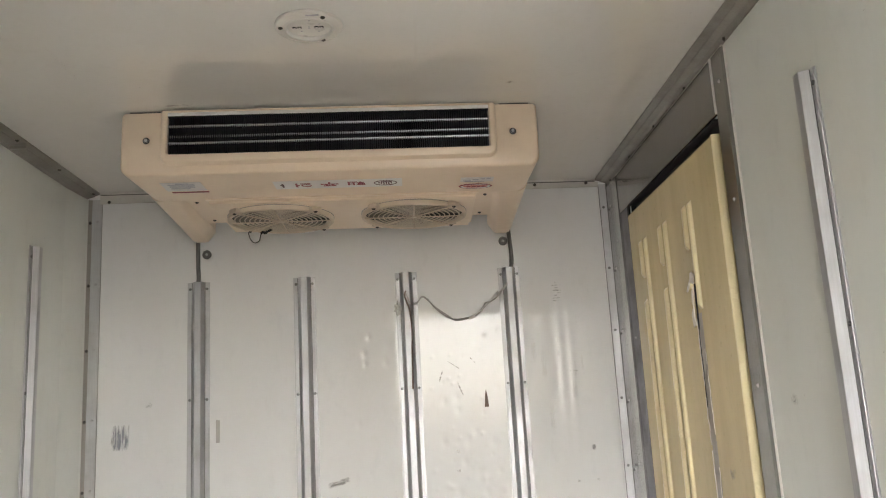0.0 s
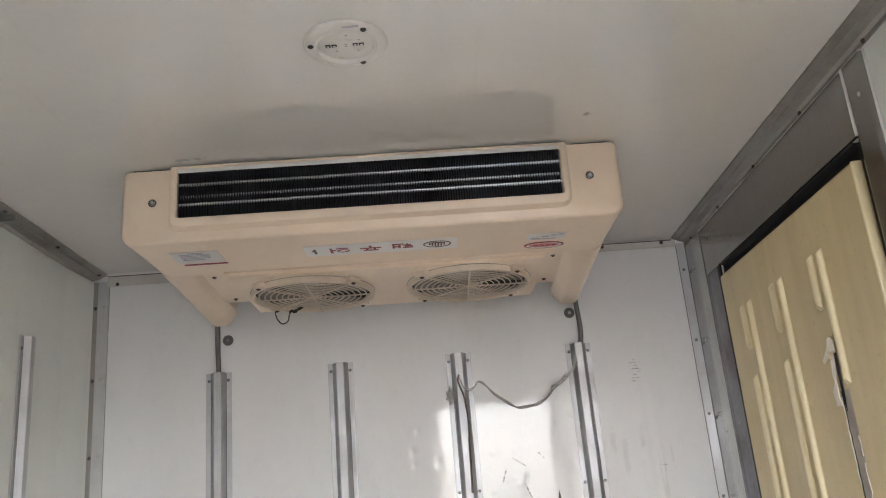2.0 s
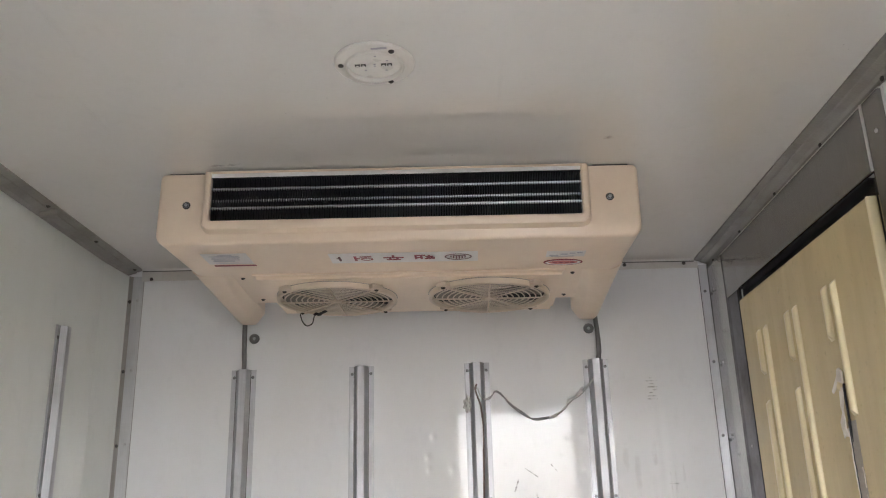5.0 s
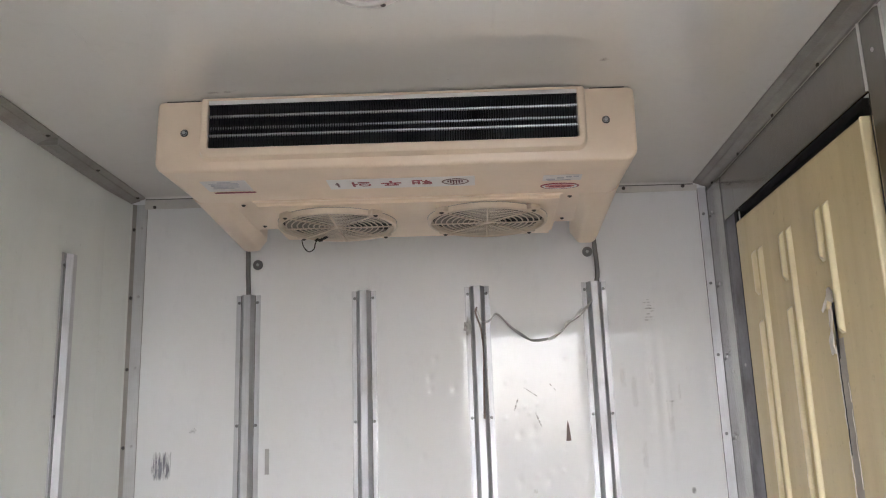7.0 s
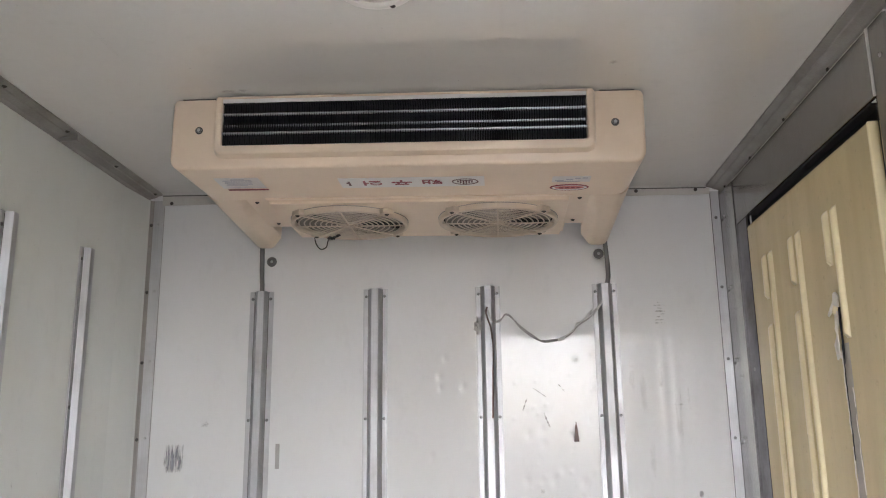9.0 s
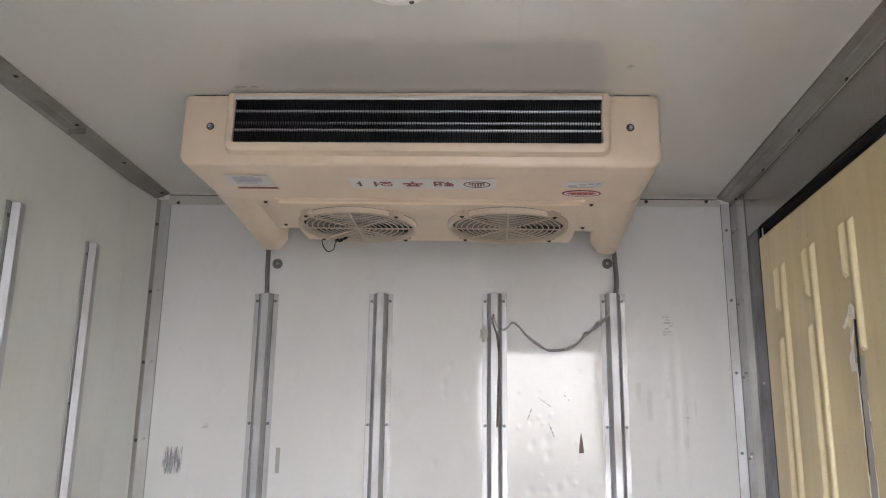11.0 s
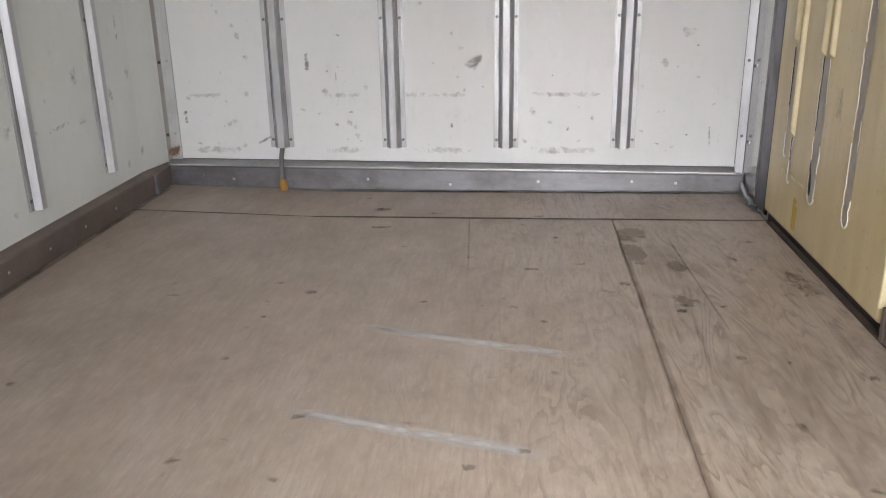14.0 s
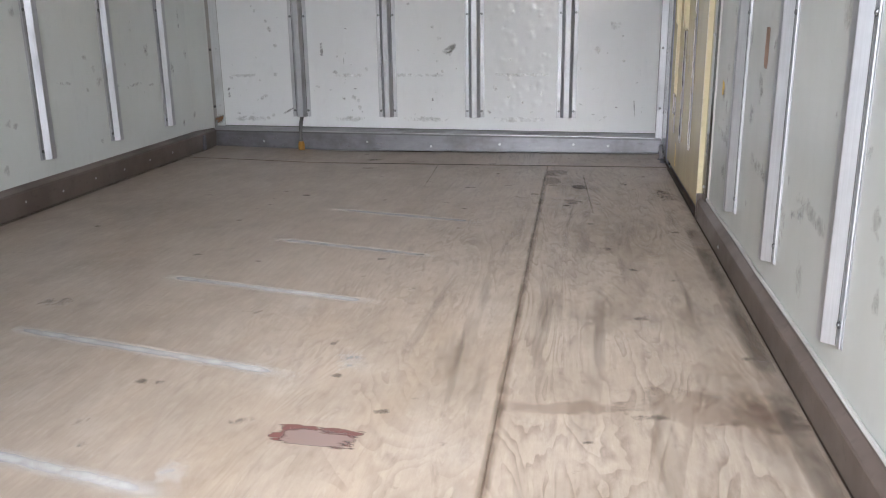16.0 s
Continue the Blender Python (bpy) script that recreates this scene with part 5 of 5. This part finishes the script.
for x, y, w, h, a in ((0.438, -0.776, 0.03, 0.03, 0), (-0.39, -1.822, 0.06, 0.05, 0), (-0.049, -2.317, 0.035, 0.025, 0),
                      (0.133, -2.226, 0.04, 0.02, 30), (0.591, -2.073, 0.012, 0.04, 0), (-0.18, -0.24, 0.06, 0.05, 30), (-0.15, -0.40, 0.10, 0.02, 0), (0.24, -0.70, 0.04, 0.02, 0), (0.35, -0.66, 0.03, 0.02, 0), (0.27, -1.20, 0.03, 0.03, 0), (0.56, -0.45, 0.03, 0.06, 0), (0.70, -0.62, 0.02, 0.06, 20), (0.62, -1.35, 0.03, 0.03, 0),
                      (-0.62, -1.30, 0.03, 0.02, 0), (-0.5, -0.9, 0.04, 0.02, 0), (-0.05, -2.13, 0.05, 0.02, -10), (0.8, -0.75, 0.06, 0.18, 0), (0.66, -2.36, 0.05, 0.03, 0)):
    mark(floor, "dark_stain", (x, y, 0.0011 + floor_z(x)), "+z", w, h, a, DARKSTAIN)
for x, y, w, h in ((0.66, -1.75, 0.30, 0.5), (0.70, -1.2, 0.25, 0.5), (0.56, -0.8, 0.18, 0.7), (0.78, -2.0, 0.13, 0.7)):
    mark(floor, "damp_stain", (x, y, 0.0009), "+z", w, h, 0, STAIN)
for k in range(9):
    r = random.Random(50 + k)
    mark(floor, "pale_scratch", (r.uniform(0.66, 0.84), r.uniform(-2.2, -1.75), 0.0017), "+z", r.uniform(0.02, 0.05), 0.006, r.uniform(-8, 8), PALE)
rnd = random.Random(77)
for k in range(30):
    x = 0.52 + rnd.gauss(0, 0.16)
    if 0.20 < x < 0.43 or 0.49 < x < 0.82:
        mark(floor, "grain_streak", (x, rnd.uniform(-2.5, -1.0), 0.00092 + 0.000012 * k), "+z", rnd.uniform(0.012, 0.05), rnd.uniform(0.18, 0.55), rnd.uniform(-3, 3), STREAK)
for k in range(40):
    mark(floor, "dark_fleck", (rnd.uniform(-0.34, 0.82), rnd.uniform(-2.6, -0.45), 0.00135 + 0.000004 * k), "+z", rnd.uniform(0.008, 0.03), rnd.uniform(0.008, 0.03), rnd.uniform(-60, 60), DARKSTAIN)
for k in range(26):
    mark(floor, "dark_fleck", (rnd.uniform(-0.33, 0.80), rnd.uniform(-1.0, -0.08), 0.00152 + 0.000004 * k), "+z", rnd.uniform(0.012, 0.04), rnd.uniform(0.008, 0.026), rnd.uniform(-40, 40), DARKSTAIN)
mark(floor, "pale_scrape", (0.222, -2.02, 0.0013), "+z", 0.06, 0.09, 20, PALE)
mark(floor, "pale_scrape", (0.10, -2.36, 0.0013), "+z", 0.05, 0.09, 10, PALE)
floor_line(0.079, -0.31, 0.100, -0.72, 0.006, CRACK, "hair_crack")
floor_line(0.575, -0.46, 0.60, -1.02, 0.006, CRACK, "hair_crack")
mark(floor, "dirt_line", (0.245, -0.036, 0.0016), "+z", 1.20, 0.034, 0, GRIME)
mark(floor, "dirt_line", (0.459, -1.75, 0.0015), "+z", 2.6, 0.018, 90, STAINLINE)
mark(floor, "dirt_line", (0.245, -0.309, 0.0017), "+z", 1.18, 0.020, 0, GRIME)
mark(floor, "dirt_line", (-0.850, -1.65, 0.0166), "+z", 3.2, 0.026, 90, GRIME)
mark(floor, "dirt_line", (0.832, -2.15, 0.0016), "+z", 2.1, 0.045, 90, GRIME)
# loose ends along the joints
for k in range(26):
    r = random.Random(90 + k)
    y = r.uniform(-2.6, -0.35)
    mark(floor, "splinter_mark", (0.456 + r.uniform(-0.005, 0.005), y, 0.0013), "+z", 0.009, r.uniform(0.03, 0.12), 0, STAIN)

# ---- marks on the walls ----
mark(wall_front, "ink_scribble", (-0.750, -0.003, 0.767), "-y", 0.060, 0.080, 0, INKMARK)
mark(wall_front, "ink_scribble", (0.682, -0.003, 0.459), "-y", 0.050, 0.036, 0, FAINT)
tagged(link_mesh("tape_strip", box((-0.4505, -0.0036, 0.735), (-0.4385, -0.0022, 0.805), 0.0004, 1), GREYTAPE), "old grey strip of tape on the front wall", "tape")
mark(wall_front, "scuff_mark", (-0.066, -0.003, 0.592), "-y", 0.075, 0.020, 14, SMUDGE)
mark(wall_front, "scuff_mark", (0.077, -0.003, 0.378), "-y", 0.060, 0.026, 28, SMUDGE)
mark(wall_front, "scuff_mark", (-0.661, -0.003, 0.863), "-y", 0.03, 0.022, 30, SCUFF)
for k in range(8):
    mark(wall_front, "rub_mark", (0.664 + 0.003 * math.sin(5 * k), -0.0030, 1.132 + 0.0085 * k), "-y", 0.034 + 0.012 * math.sin(2.3 * k), 0.0055, 2 * math.sin(k), SCUFF)
for x, z, h in ((0.575, 0.97, 0.13), (0.605, 0.93, 0.16), (0.655, 0.98, 0.10), (0.70, 0.88, 0.22), (0.735, 0.93, 0.12), (0.765, 0.80, 0.18), (0.62, 0.75, 0.12)):
    mark(wall_front, "grime_run", (x, -0.0027, z), "-y", 0.022, h, 0, FAINTSTREAK)
bm = prism([(0.404, 0.800), (0.418, 0.801), (0.415, 0.835), (0.411, 0.858), (0.407, 0.836)], -0.0035, -0.0015, "y")
tagged(link_mesh("torn_tape", bm, BROWNTAPE), "dark torn strip of tape stuck on the front wall", "tape")
mark(wall_front, "rub_mark", (-0.631, -0.003, 0.488), "-y", 0.03, 0.02, 20, FAINT)
mark(wall_front, "rust_mark", (-0.848, -0.0085, 0.118), "-y", 0.05, 0.04, 0, RUSTMARK)
for x, z, w, h, a in ((0.27, 0.91, 0.006, 0.05, -20), (0.33, 0.86, 0.006, 0.05, 22), (0.31, 0.94, 0.004, 0.06, 55), (0.375, 0.95, 0.004, 0.03, 40), (-0.33, 0.341, 0.006, 0.035, 0), (-0.415, 0.381, 0.014, 0.07, 0), (0.745, 0.656, 0.014, 0.02, 0), (0.757, 0.166, 0.005, 0.07, 5), (-0.797, 0.22, 0.012, 0.05, 0), (0.70, 0.90, 0.03, 0.004, 0),
                      (-0.388, 0.231, 0.02, 0.008, 0), (-0.29, 0.235, 0.016, 0.006, 0), (0.01, 0.195, 0.008, 0.014, 0), (-0.56, 0.15, 0.06, 0.01, 30)):
    mark(wall_front, "scratch_mark", (x, -0.0032, z), "-y", w, h, a, SCRATCH)
rnd = random.Random(11)
for k in range(130):
    x, z = rnd.uniform(-0.80, 0.80), 0.12 + abs(rnd.gauss(0, 0.20))
    if min(abs(x - q) for q in (-0.506, -0.168, 0.166, 0.508)) > 0.05 and z < 1.1:
        s = rnd.choice((0.006, 0.009, 0.012, 0.016, 0.022))
        mark(wall_front, "scuff_mark", (x, -0.0030 - 0.00002 * k, z), "-y", s, s * rnd.uniform(0.25, 1.6), rnd.uniform(-40, 40), rnd.choice((FAINT, FAINT, FAINT, FAINT, PALE, PALE, PALE)))
for x, w in ((-0.31, 0.14), (-0.03, 0.24), (0.335, 0.24), (-0.72, 0.16)):
    mark(wall_front, "scuff_band", (x, -0.0028, 0.285), "-y", w, 0.018, 0, FAINT)
    mark(wall_front, "scuff_band", (x, -0.0027, 0.12), "-y", w, 0.025, 0, FAINT)
# side walls
for y, z, w, h, a in ((-0.573, 0.296, 0.12, 0.014, 4), (-0.676, 0.300, 0.03, 0.012, 0), (-0.457, 0.288, 0.05, 0.01, 0), (-0.95, 0.33, 0.10, 0.012, -6), (-0.60, 0.72, 0.012, 0.03, 0), (-1.3, 0.42, 0.06, 0.02, 10), (-1.35, 0.25, 0.05, 0.02, 0), (-0.22, 0.5, 0.02, 0.09, 0), (-0.30, 0.33, 0.03, 0.06, 0)):
    mark(wall_left, "scuff_mark", (-HALF + 0.0015, y, z), "+x", w, h, a, SCUFF)
for k in range(46):
    y, z = rnd.uniform(-2.2, -0.06), 0.13 + abs(rnd.gauss(0, 0.26))
    if z < 1.4 and all(abs(y + 0.357 + 0.3575 * q) > 0.045 for q in range(7)):
        s = rnd.uniform(0.006, 0.035)
        mark(wall_left, "scuff_mark", (-HALF + 0.0012 + 0.00002 * k, y, z), "+x", s, s * rnd.uniform(0.3, 2.2), rnd.uniform(-30, 30), rnd.choice((SCUFF, FAINT, FAINT, PALE)))
mark(wall_right, "yellow_smear", (RIGHT - 0.0015, -1.205, 0.338), "-x", 0.028, 0.038, 0, YELLOWMARK)
mark(wall_right, "tape_mark", (RIGHT - 0.0015, -1.613, 0.441), "-x", 0.030, 0.070, 0, BROWNMARK)
for k in range(54):
    y, z = rnd.uniform(-2.5, -1.13), 0.13 + abs(rnd.gauss(0, 0.24))
    if z < 1.3 and all(abs(y + 1.420 + 0.355 * q) > 0.045 for q in range(4)):
        s = rnd.uniform(0.008, 0.05)
        mark(wall_right, "scuff_mark", (RIGHT - 0.0012 - 0.00002 * k, y, z), "-x", s, s * rnd.uniform(0.3, 1.8), rnd.uniform(-30, 30), rnd.choice((FAINT, FAINT, PALE)))
for y in (-1.25, -1.62, -1.98, -2.33):
    mark(wall_right, "scuff_band", (RIGHT - 0.001, y, 0.235), "-x", 0.22, 0.03, -8, FAINT)
# faint pale streaks on the ceiling
for x0, y0, y1, w in ((-0.54, -1.12, -0.89, 0.016), (-0.47, -1.60, -1.20, 0.016), (0.22, -1.25, -0.95, 0.012)):
    mark(ceiling, "pale_drip", (x0, (y0 + y1) / 2, roof(x0) - 0.0012), "-z", w, y1 - y0, 0, PALESTREAK)
# grime round the cooler's upper edge
for x, y, w, h, a in ((-0.452, -0.728, 0.10, 0.012, 0), (-0.37, -0.770, 0.12, 0.016, 4), (0.446, -0.866, 0.03, 0.02, 20)):
    mark(ceiling, "grime_smudge", (x, y, roof(x) - 0.0014), "-z", w, h, a, FAINT)
